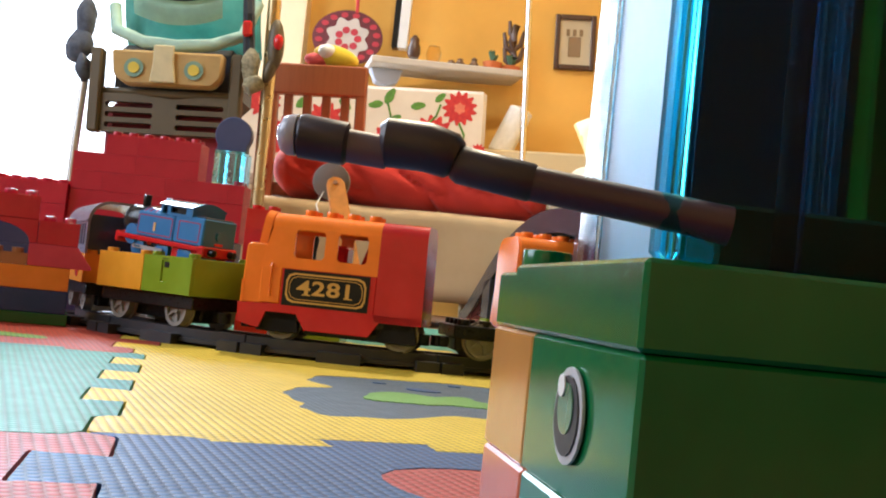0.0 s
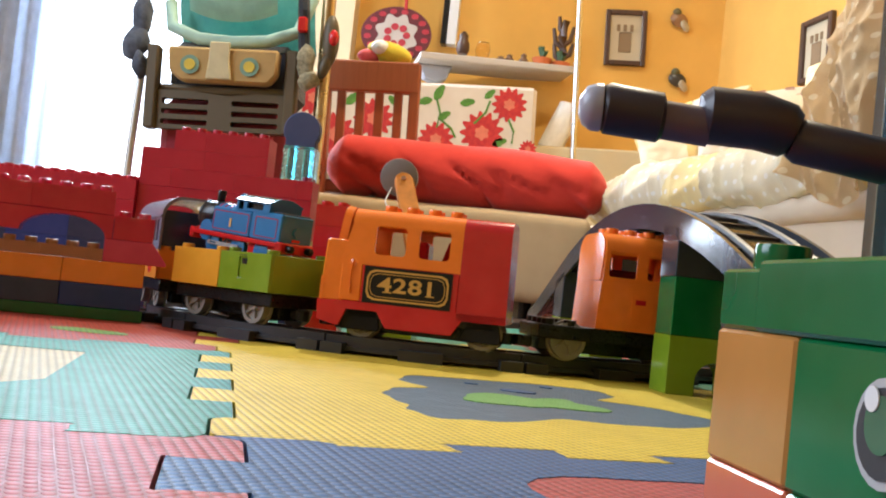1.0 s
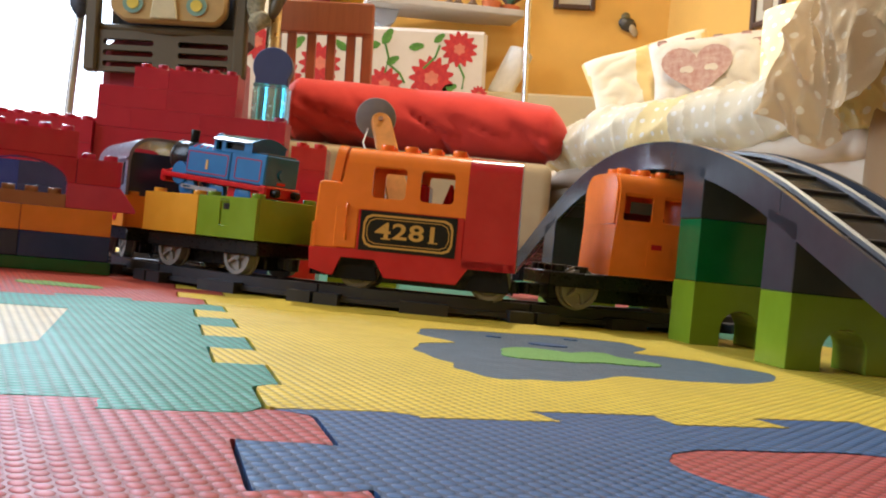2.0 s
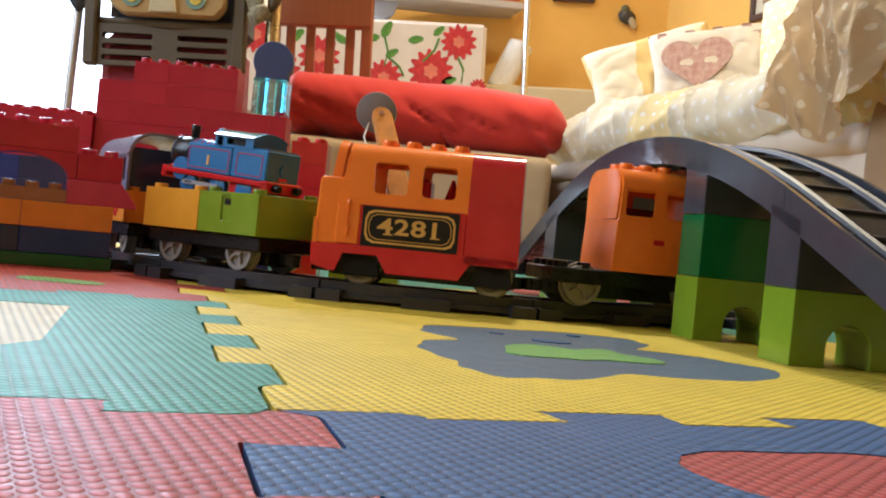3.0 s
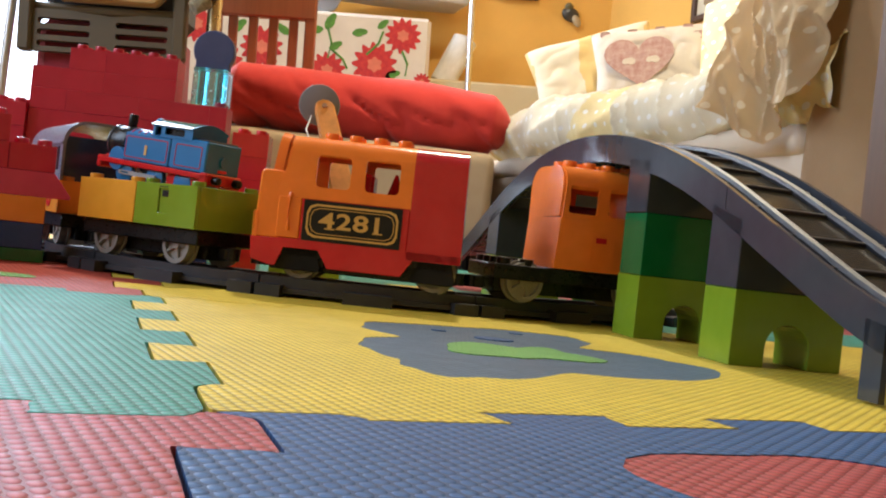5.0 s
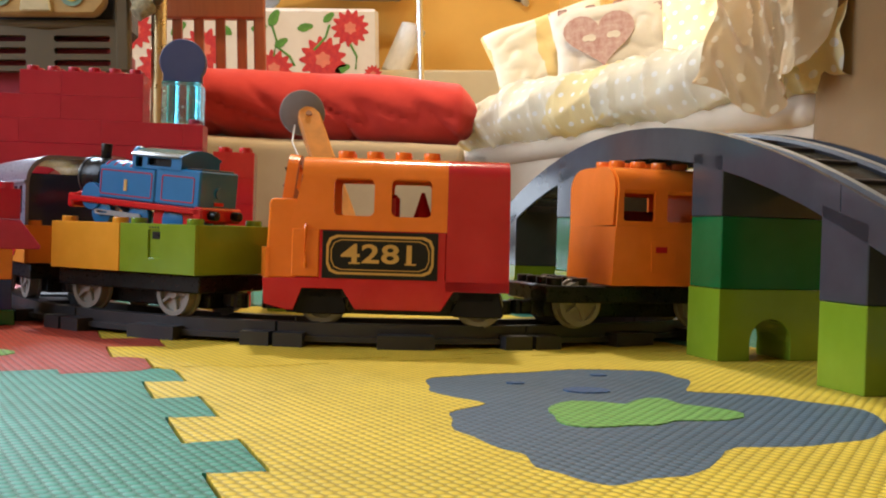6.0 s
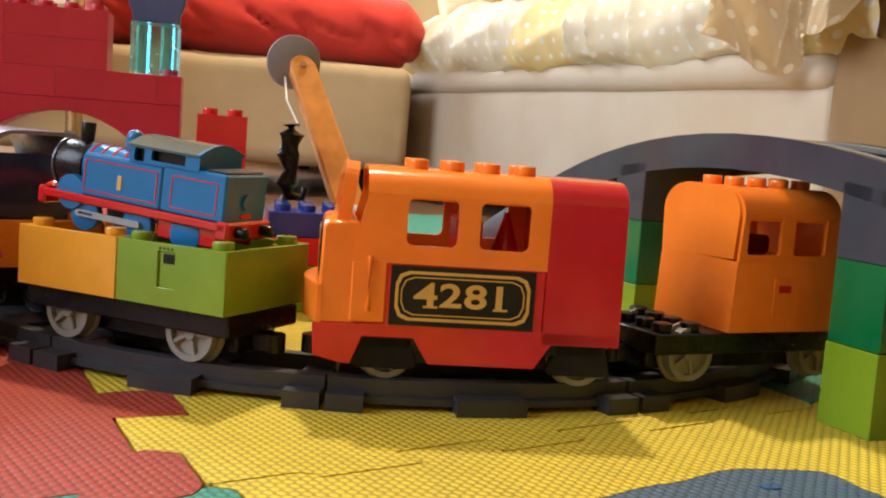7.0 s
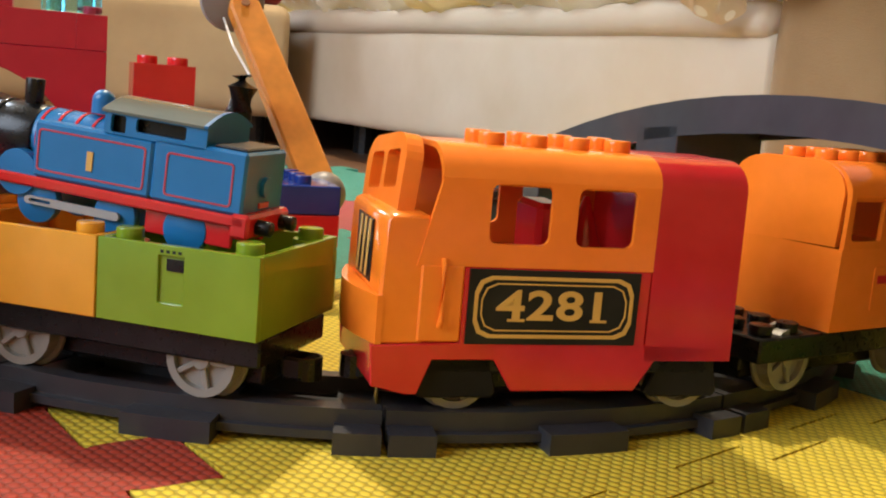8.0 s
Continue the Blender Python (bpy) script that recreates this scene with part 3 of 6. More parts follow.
# ---- the numbered engine ----
def number_engine(m):
    t = thing("toy_locomotive", m, "orange and red toy locomotive with a black 4281 plate", "toy train")
    hw = 0.0285
    zs, zt, fl = 0.0930, 0.1036, 0.014
    chassis(t, 0.120)
    # red lower body with slanted wheel cut-outs
    low = [(-0.066, 0.0225), (-0.054, 0.0195), (-0.050, 0.0195), (-0.0455, 0.0315), (-0.0235, 0.0315), (-0.0165, 0.0205), (0.030, 0.0205), (0.037, 0.0315), (0.0668, 0.0315), (0.0668, 0.0372), (0.0322, 0.0372), (0.0322, 0.0635), (-0.0365, 0.0635), (-0.0365, 0.0375), (-0.067, 0.0365)]
    bm = bmesh.new()
    for s in (-1, 1):
        put(bm, prism(low, 0.0022, (), 0.0004), Matrix.Translation((0, -hw if s < 0 else hw - 0.0022, 0)))
    put(bm, box(-0.066, -0.064, -hw + 0.002, hw - 0.002, 0.0225, 0.0365, 0.0004))
    put(bm, box(-0.064, 0.064, -hw + 0.002, hw - 0.002, 0.0362, 0.0376, 0.0))
    part("lower_body", bm, RED, t, "glossy red lower body")
    for x in (-0.0345, 0.0515):
        for s in (-1, 1):
            c = part("axle_cover", prism([(x - 0.016, 0.0195), (x - 0.0105, 0.0318), (x + 0.0105, 0.0318), (x + 0.0135, 0.0195), (x + 0.012, 0.0175), (x - 0.014, 0.0175)], 0.004, (), 0.0006), MATTBLACK, t)
            c.matrix_basis = Matrix.Translation((0, s * (hw - 0.0045) - 0.002, 0))
            wheel_set(t, x, s * 0.0195, 0.0118)
    # red rear section
    shell(0.0325, 0.0672, hw, 0.0316, zs, zt, fl, DEEPRED, t, "rear_body", "deep red rounded rear body section", sx1=0.001)
    # orange cab with two windows a side
    hollow_cab(-0.0460, 0.0325, hw, 0.0636, zs, zt, fl, [rounded(-0.0292, -0.0074, 0.0715, 0.0918, 0.003), rounded(0.0020, 0.0238, 0.0715, 0.0918, 0.003)], ORANGE, t, "cab", 0.0071, -0.0465)
    bm = bmesh.new()
    for i in range(4):
        for j in (-0.5, 0.5):
            put(bm, STUD.copy(), Matrix.Translation(((i - 1.5) * P - 0.0005, j * P, zt - 0.0002)))
    part("roof_stud", bm, ORANGE, t, smooth=True)
    # raked windscreen frame
    hf = hw - 0.0019
    arc = [(hw - 0.0003 - (hw - fl) * (1 - math.cos(radians(15 * q))), zs + (zt - zs - 0.0012) * math.sin(radians(15 * q))) for q in range(7)]
    fr = prism([(-hf, 0.0636), (hf, 0.0636)] + arc + [(-y, z) for y, z in arc[::-1]], 0.006, [rounded(-hw + 0.0085, -0.0025, 0.0835, 0.0965, 0.002), rounded(0.0025, hw - 0.0085, 0.0835, 0.0965, 0.002)])
    o = part("windscreen_frame", fr, ORANGE, t)
    o.matrix_basis = Matrix(((0, 1, 0.24, -0.0683), (1, 0, 0, 0), (0, 0, 1, 0), (0, 0, 0, 1)))
    # side doors, steps and nose
    for s in (-1, 1):
        d = part("side_panel", box(-0.0515, -0.0366, -hw - 0.0003, -hw + 0.002, 0.0378, 0.0640, 0.0006), ORANGE, t)
        d.matrix_basis = pose(0, 0, 0) if s < 0 else Matrix.Translation((0, 2 * hw - 0.0017, 0))
        hd = part("grab_rail", tube([(-0.0440, s * (hw + 0.0002), 0.043), (-0.0440, s * (hw + 0.0012), 0.045), (-0.0440, s * (hw + 0.0012), 0.064), (-0.0440, s * (hw + 0.0002), 0.066)], 0.0011, 8), ORANGE, t, smooth=True)
    nose = [(-0.0645, 0.0366), (-0.0490, 0.0366), (-0.0490, 0.0800), (-0.0625, 0.0800), (-0.0642, 0.0780), (-0.0650, 0.0545)]
    nb = prism(nose, 2 * hw - 0.001, (), 0.001)
    o = part("nose", nb, ORANGE, t, smooth=True)
    o.matrix_basis = Matrix.Translation((0, -hw + 0.0005, 0))
    bow = [(-0.0635, -hw + 0.0002)] + [(-0.0655 - 0.0060 * math.cos(math.pi * k / 20), hw * 0.995 * k / 10) for k in range(-10, 11)] + [(-0.0635, hw - 0.0002)]
    part("bumper", slab(bow, 0.0367, 0.0530), ORANGE, t, "bowed orange bumper", smooth=True)
    bp = prism([(-0.012, 0.0545), (0.012, 0.0545), (0.012, 0.076), (-0.012, 0.076)], 0.0004)
    for k in range(3):
        put(bp, box(-0.009 + k * 0.007, -0.0045 + k * 0.007, -0.0003, 0.0005, 0.056, 0.0745, 0), Matrix.Shear("XZ", 4, (0.0, 0.0)))
    pl = part("nose_decal", bp, DECAL, t, "black and yellow striped nose sticker")
    pl.matrix_basis = pose(-0.0652, 0, 0, 0, 0, -90)
    st = bmesh.new()
    for k in range(3):
        put(st, prism([(-0.010 + k * 0.007, 0.0555), (-0.007 + k * 0.007, 0.0555), (-0.003 + k * 0.007, 0.0755), (-0.006 + k * 0.007, 0.0755)], 0.0003))
    stp = part("nose_stripe", st, GOLD, t)
    stp.matrix_basis = pose(-0.0656, 0, 0, 0, 0, -90)
    part("seat", box(-0.006, 0.006, -0.012, 0.012, 0.0376, 0.084, 0.002), RED, t, "red driver seat inside the cab")
    cone = cyl(0.0085, 0.024, 16, 0.001)
    cn = part("seat_back", cone, RED, t, smooth=True)
    cn.matrix_basis = Matrix.Translation((0.019, 0.004, 0.062))
    # plate with its gold border and numerals
    x0, x1, z0, z1 = -0.0348, 0.0279, 0.0373, 0.0631
    for s in (-1, 1):
        plate = part("number_plate", box(x0, x1, -0.0003, 0.0003, z0, z1, 0), DECAL, t, "black plate with gold border and numerals")
        plate.matrix_basis = Matrix.Translation((0, s * (hw + 0.0003), 0))

        def cham(g, c):
            return [(x0 + g + c, z0 + g), (x1 - g - c, z0 + g), (x1 - g - c * 0.3, z0 + g + c * 0.3), (x1 - g, z0 + g + c), (x1 - g, z1 - g - c), (x1 - g - c * 0.3, z1 - g - c * 0.3), (x1 - g - c, z1 - g), (x0 + g + c, z1 - g), (x0 + g + c * 0.3, z1 - g - c * 0.3), (x0 + g, z1 - g - c), (x0 + g, z0 + g + c), (x0 + g + c * 0.3, z0 + g + c * 0.3)]

        for g, w in ((0.0022, 0.0013), (0.0046, 0.0005)):
            b = part("border", prism(cham(g, 0.0055), 0.0003, [cham(g + w, 0.0052)]), GOLD, plate)
            b.matrix_basis = Matrix.Translation((0, -0.00055 if s < 0 else 0.00025, 0))
        for k, ch in enumerate("4281"):
            dx = (-0.0160, -0.0053, 0.0055, 0.0157)[k]
            words(ch, 0.0142, GOLD, plate, pose((x0 + x1) / 2 + s * -dx if s > 0 else (x0 + x1) / 2 + dx, s * 0.0004, (z0 + z1) / 2 + 0.0002, 90, 0, 0 if s < 0 else 180), 0.0002, "numeral", 0.0003, 1.42)
            if k in (0, 3):
                sx = (x0 + x1) / 2 + (dx + (0.0021 if k == 0 else 0.0008)) * (1 if s < 0 else -1)
                part("numeral_serif", box(sx - 0.0031, sx + 0.0031, s * 0.0005 - 0.0002, s * 0.0005 + 0.0002, z0 + 0.0080, z0 + 0.0089, 0), GOLD, plate)
    return t


number_engine(pose(0.0032, 0.7338, 0, 0, 0, -4.8))


# ---- the open wagon with its two box bricks ----
def box_brick(parent, mat, x0, x1, w, z0, z1, label, latch=False):
    t = 0.0025
    outer = [(x0, z0), (x1, z0), (x1, z1), (x0, z1)]
    bm = bmesh.new()
    hole = [[(x0 + 0.023, z0 + 0.0085), (x0 + 0.0325, z0 + 0.0085), (x0 + 0.0325, z1 - 0.0035), (x0 + 0.023, z1 - 0.0035)]] if latch else []
    for s in (-1, 1):
        put(bm, prism(outer, t, hole if s < 0 else (), 0.0003), Matrix.Translation((0, -w if s < 0 else w - t, 0)))
    for xx in (x0, x1 - t):
        put(bm, box(xx, xx + t, -w + t, w - t, z0, z1, 0.0003))
    put(bm, box(x0 + 0.001, x1 - 0.001, -w + 0.001, w - 0.001, z0, z0 + 0.003, 0))
    for x in (x0 + 0.0075, x1 - 0.0075):
        for y in (-w + 0.0075, w - 0.0075):
            put(bm, cyl(0.0064, z1 - z0 - 0.002, 16), Matrix.Translation((x, y, z0 + 0.001)))
            put(bm, STUD.copy(), Matrix.Translation((x, y, z1 - 0.0012)))
    b = part("box_brick", bm, mat, parent, label, smooth=True)
    if latch:
        part("recess", box(x0 + 0.0228, x0 + 0.0327, -w + 0.0012, -w + 0.0022, z0 + 0.008, z1 - 0.003, 0), mat, b)
        part("slot", box(x0 + 0.0258, x0 + 0.0325, -w + 0.0006, -w + 0.0014, z1 - 0.0085, z1 - 0.0045, 0), BLACK, b)
        dots = bmesh.new()
        for k in range(4):
            put(dots, box(x0 + 0.0238 + k * 0.0022, x0 + 0.0250 + k * 0.0022, -w - 0.0001, -w + 0.0005, z1 - 0.0026, z1 - 0.0016, 0))
        part("notch", dots, BLACK, b)
    return b


WAG = pose(-0.1310, 0.7765, 0, 0, 0, -37.8)


def open_wagon(m):
    t = thing("toy_wagon", m, "toy wagon with yellow and lime boxes on black underframe", "toy train")
    chassis(t, 0.118)
    w = 0.031
    box_brick(t, YELLOW, -0.0600, -0.0003, w, 0.0362, 0.0640, "amber yellow open box brick with corner studs")
    box_brick(t, LIME, 0.0003, 0.0600, w, 0.0362, 0.0640, "lime green open box brick with a latch recess", True)
    for x in (-0.036, 0.036):
        for s in (-1, 1):
            wheel_set(t, x, s * 0.0205, 0.0128)
    return t


open_wagon(WAG)


# ---- the blue tank engine riding tilted on the wagon ----
def tank_engine(m):
    t = thing("toy_tank_engine", m, "sky-blue toy tank engine with red footplate resting on the wagon", "toy train")
    hw = 0.0165
    part("footplate", box(-0.058, 0.052, -hw - 0.001, hw + 0.001, 0.0125, 0.0165, 0.0008), RED, t)
    for x0, x1 in ((-0.060, -0.055), (0.046, 0.0535)):
        part("buffer_beam", box(x0, x1, -hw - 0.001, hw + 0.001, 0.0085, 0.0175, 0.0012), RED, t)
    for y in (-0.010, 0.010):
        c = part("buffer", cyl(0.0028, 0.006, 12, bev=0.0004), BLACK, t, smooth=True)
        c.matrix_basis = pose(0.053, y, 0.013, 0, 90, 0)
    f = part("front_buffer", ball(0.004, 0.012, 0.005), RED, t, smooth=True)
    f.matrix_basis = Matrix.Translation((-0.061, 0, 0.0145))
    part("side_tank", box(-0.034, 0.014, -hw, hw, 0.0166, 0.0372, 0.001), SKYBLUE, t)
    part("bunker", box(0.014, 0.050, -hw, hw, 0.0166, 0.0388, 0.001), SKYBLUE, t)
    part("coal", box(0.036, 0.0485, -hw + 0.002, hw - 0.002, 0.0388, 0.0400, 0.0006), DARKGREY, t)
    bo = part("boiler", cyl(0.0115, 0.047, 24, bev=0.0006), SKYBLUE, t, smooth=True)
    bo.matrix_basis = pose(-0.040, 0, 0.0295, 0, 90, 0)
    sb = cyl(0.0125, 0.017, 24, bev=0.0007)
    o = part("smokebox", sb, BLACK, t, smooth=True)
    o.matrix_basis = pose(-0.056, 0, 0.0288, 0, 90, 0)
    rim = cyl(0.0131, 0.0018, 24, bev=0.0004)
    o = part("smokebox_rim", rim, GREY, t, smooth=True)
    o.matrix_basis = pose(-0.0572, 0, 0.0288, 0, 90, 0)
    ch = cyl(0.0032, 0.0120, 14, 0.0036, 0.0006)
    o = part("chimney", ch, BLACK, t, smooth=True)
    o.matrix_basis = Matrix.Translation((-0.047, 0, 0.0385))
    do = cyl(0.0042, 0.0050, 16)
    put(do, ball(0.0042, 0.0042, 0.004, 14), Matrix.Translation((0, 0, 0.005)))
    o = part("dome", do, SKYBLUE, t, smooth=True)
    o.matrix_basis = Matrix.Translation((-0.0175, 0, 0.0418))
    for k in range(4):
        o = part("boiler_band", cyl(0.0118, 0.0011, 24), RED, t, smooth=True)
        o.matrix_basis = pose(-0.037 + k * 0.007, 0, 0.0295, 0, 90, 0)
    # cab with openings and a curved roof
    bm = bmesh.new()
    for s in (-1, 1):
        put(bm, prism([(-0.006, 0.0371), (0.034, 0.0371), (0.034, 0.0455), (-0.006, 0.0455)], 0.0014, [rounded(-0.0035, 0.0025, 0.0378, 0.0440, 0.001), rounded(0.0065, 0.0260, 0.0392, 0.0440, 0.001)]), Matrix.Translation((0, -hw if s < 0 else hw - 0.0014, 0)))
    put(bm, box(-0.006, -0.0045, -hw + 0.001, hw - 0.001, 0.0371, 0.0455, 0))
    put(bm, box(0.0325, 0.034, -hw + 0.001, hw - 0.001, 0.0371, 0.0455, 0))
    cab = part("cab", bm, SKYBLUE, t)
    part("cab_inside", box(-0.004, 0.032, -hw + 0.003, hw - 0.003, 0.0372, 0.0452, 0), BLACK, cab)
    n = 10
    arcp = [(-(hw + 0.001) + 2 * (hw + 0.001) * k / n, 0.0455 + 0.0048 * math.sin(math.pi * k / n)) for k in range(n + 1)]
    roof = prism(arcp + [(hw + 0.001, 0.0446), (-hw - 0.001, 0.0446)], 0.040)
    o = part("roof", roof, plastic("engine_roof_slate", (0.10, 0.125, 0.115), 0.14), t, "glossy slate-blue roof", smooth=True)
    o.matrix_basis = Matrix(((0, 1, 0, -0.007), (1, 0, 0, 0), (0, 0, 1, 0), (0, 0, 0, 1)))
    o = part("roof_end", prism(arcp + [(hw + 0.001, 0.0446), (-hw - 0.001, 0.0446)], 0.0015), SKYBLUE, t, smooth=True)
    o.matrix_basis = Matrix(((0, 1, 0, 0.033), (1, 0, 0, 0), (0, 0, 1, 0.0002), (0, 0, 0, 1)))
    # red lining on the tank and bunker sides, number stroke
    for s in (-1, 1):
        for x0, x1 in ((-0.032, 0.0115), (0.0195, 0.0455)):
            b = part("lining", prism(rounded(x0, x1, 0.0190, 0.0345, 0.0015), 0.0003, [rounded(x0 + 0.0007, x1 - 0.0007, 0.0197, 0.0338, 0.001)]), plastic("lining_red", (0.42, 0.05, 0.08)), t)
            b.matrix_basis = Matrix.Translation((0, s * (hw + 0.0001) - 0.00015, 0))
        b = part("number_stroke", box(-0.0116, -0.0092, -0.0002, 0.0002, 0.0222, 0.0292, 0), GOLD, t)
        b.matrix_basis = Matrix.Translation((0, s * (hw + 0.0002), 0))
        for x, r in ((-0.032, 0.0085), (0.000, 0.0085), (0.028, 0.0085)):
            wbm = cyl(r, 0.004, 22, bev=0.0006)
            w = part("wheel", wbm, SKYBLUE, t, "blue wheel", smooth=True)
            w.matrix_basis = pose(x, s * 0.0125 - 0.002, 0.0075, -90, 0, 0)
        part("coupling_rod", prism(rounded(-0.036, 0.003, -0.0014, 0.0016, 0.0014, 3), 0.0012, [rounded(-0.034, -0.025, -0.0005, 0.0008, 0.0005, 2)]), plastic("rod_silver", (0.34, 0.34, 0.34), 0.3), t).matrix_basis = Matrix.Translation((0, s * 0.0158 - 0.0006, 0.0075))
        o = part("splasher", cyl(0.0085, 0.004, 20), SKYBLUE, t, smooth=True)
        o.matrix_basis = pose(-0.0405, s * 0.0138 - 0.002, 0.0168, -90, 0, 0)
        part("bogie_frame", box(0.012, 0.046, s * 0.013 - 0.001, s * 0.013 + 0.001, 0.004, 0.0126, 0.0005), RED, t)
    plug = part("lamp_boss", cyl(0.0038, 0.0015, 14), SKYBLUE, t, smooth=True)
    plug.matrix_basis = pose(0.050, 0.0, 0.026, 0, 90, 0)
    part("tail_mark", box(0.0500, 0.0506, -0.004, 0.004, 0.0185, 0.0205, 0), RED, t)
    return t


tank_engine(WAG @ pose(-0.0085, 0.003, 0.0606, 0, 4.2, 2.0) @ Matrix.Diagonal((0.98, 0.97, 0.97, 1)))


# ---- the orange caboose on a long black underframe ----
def caboose(m):
    t = thing("toy_caboose", m, "orange rounded toy caboose on a studded black underframe, under the bridge", "toy train")
    chassis(t, 0.126, 0.056, 2)
    for x in (-0.040, 0.040):
        for s in (-1, 1):
            wheel_set(t, x, s * 0.0215, 0.0128)
    x0, x1, hw = -0.023, 0.041, 0.029
    shell(x0, x1, hw, 0.0362, 0.0700, 0.0701, hw - 0.0002, ORANGE, t, "lower_body", sx0=0.0017)
    hollow_cab(x0 + 0.0034, x1, hw, 0.0701, 0.0915, 0.1050, 0.014, [rounded(-0.0165, 0.0040, 0.0735, 0.0925, 0.0018), rounded(0.0120, 0.0325, 0.0735, 0.0925, 0.0018)], ORANGE, t, "cab", 0.0011, x0 + 0.0034)
    arc = [(hw - 0.0004 - (hw - 0.014) * (1 - math.cos(radians(15 * q))), 0.0915 + 0.0132 * math.sin(radians(15 * q))) for q in range(7)]
    end = [(-hw + 0.0019, 0.0701), (hw - 0.0019, 0.0701)] + arc + [(-y, z) for y, z in arc[::-1]]
    for x, k in ((x0 + 0.0033, 0.05), (x1 - 0.003, 0.0)):
        o = part("end_wall", prism(end, 0.0025), ORANGE, t)
        o.matrix_basis = Matrix(((0, 1, k, x - k * 0.0701), (1, 0, 0, 0), (0, 0, 1, 0), (0, 0, 0, 1)))
    bm = bmesh.new()
    for i in range(4):
        for j in (-0.5, 0.5):
            put(bm, STUD.copy(), Matrix.Translation((x0 + 0.0125 + i * 0.0142, j * P, 0.1047)))
    part("roof_stud", bm, ORANGE, t, smooth=True)
    part("hatch", prism(rounded(0.0025, 0.0185, 0.044, 0.0625, 0.001), 0.0006), ORANGE, t).matrix_basis = Matrix.Translation((0, -hw - 0.0004, 0))
    part("hatch_slot", box(0.0050, 0.0125, -hw - 0.0007, -hw - 0.0003, 0.0555, 0.0590, 0), RED, t)
    part("bench", box(x0 + 0.012, x1 - 0.012, 0.004, 0.014, 0.0702, 0.080, 0.002), plastic("toy_maroon", (0.18, 0.01, 0.02)), t)
    return t


caboose(pose(0.146, 0.7545, 0, 0, 0, 13.5))


# ---- the grey-roofed coach ----
def coach(m):
    t = thing("toy_coach", m, "toy coach with slate grey roof and orange base", "toy train")
    chassis(t, 0.118)
    hw = 0.030
    box_brick(t, AMBER, -0.060, 0.060, hw, 0.0362, 0.0605, "orange base with a round red emblem")
    part("emblem", arc_band(0.004, 0.008, 0, 359.9, 0, 0.0005, 24), RED, t).matrix_basis = pose(0.03, -hw - 0.0001, 0.048, 90, 0, 0)
    wins = [rounded(-0.052 + k * 0.0135, -0.043 + k * 0.0135, 0.068, 0.086, 0.001) for k in range(8)]
    hollow_cab(-0.060, 0.060, hw, 0.0607, 0.0885, 0.106, 0.012, wins, plastic("coach_grey", (0.19, 0.21, 0.28), 0.28), t, "roof")
    part("roof_rib", box(-0.060, 0.060, -hw - 0.0012, -hw + 0.001, 0.0870, 0.0895, 0.0005), plastic("coach_grey", (0.19, 0.21, 0.28)), t)
    # added dark panel: the open end's shaded interior as a flat colour
    part("end_wall", box(0.050, 0.053, -hw + 0.003, hw - 0.003, 0.0380, 0.094, 0.0005), NAVY, t, "dark panel standing in for the shaded inside of the open coach end")
    part("inner_wall", box(-0.058, 0.030, -hw + 0.004, hw - 0.004, 0.0400, 0.086, 0.001), NAVY, t)
    for x in (-0.036, 0.036):
        for s in (-1, 1):
            wheel_set(t, x, s * 0.0205, 0.0128)
    return t


coach(pose(-0.2265, 0.8930, 0, 0, 0, -61))

# ---- the grey arched bridge over the track ----
BX = Vector((0.187, -0.982, 0)).normalized()  # along the bridge, towards the near end
APEX = Vector((0.169, 0.701, 0)) - BX * 0.080
BRIDGE = pose(APEX.x, APEX.y, 0, 0, 0, math.degrees(math.atan2(BX.y, BX.x)))
BW = 0.064


def crest(d):
    """Height of the bridge's side wall, d metres from the top."""
    d = abs(d)
    if d < 0.20:
        return 0.131 - 0.95 * d * d
    if d < 0.30:
        return 0.093 - 0.40 * (d - 0.20)
    return 0.053 - 0.40 * (d - 0.30) + 1.6 * (d - 0.30) ** 2


def side_wall(d0, d1, n=16, drop=0.0185):
    up = [(d0 + (d1 - d0) * k / n, crest(d0 + (d1 - d0) * k / n)) for k in range(n + 1)]
    lo = [(d, max(0.0, z - drop)) for d, z in up]
    return up + lo[::-1]


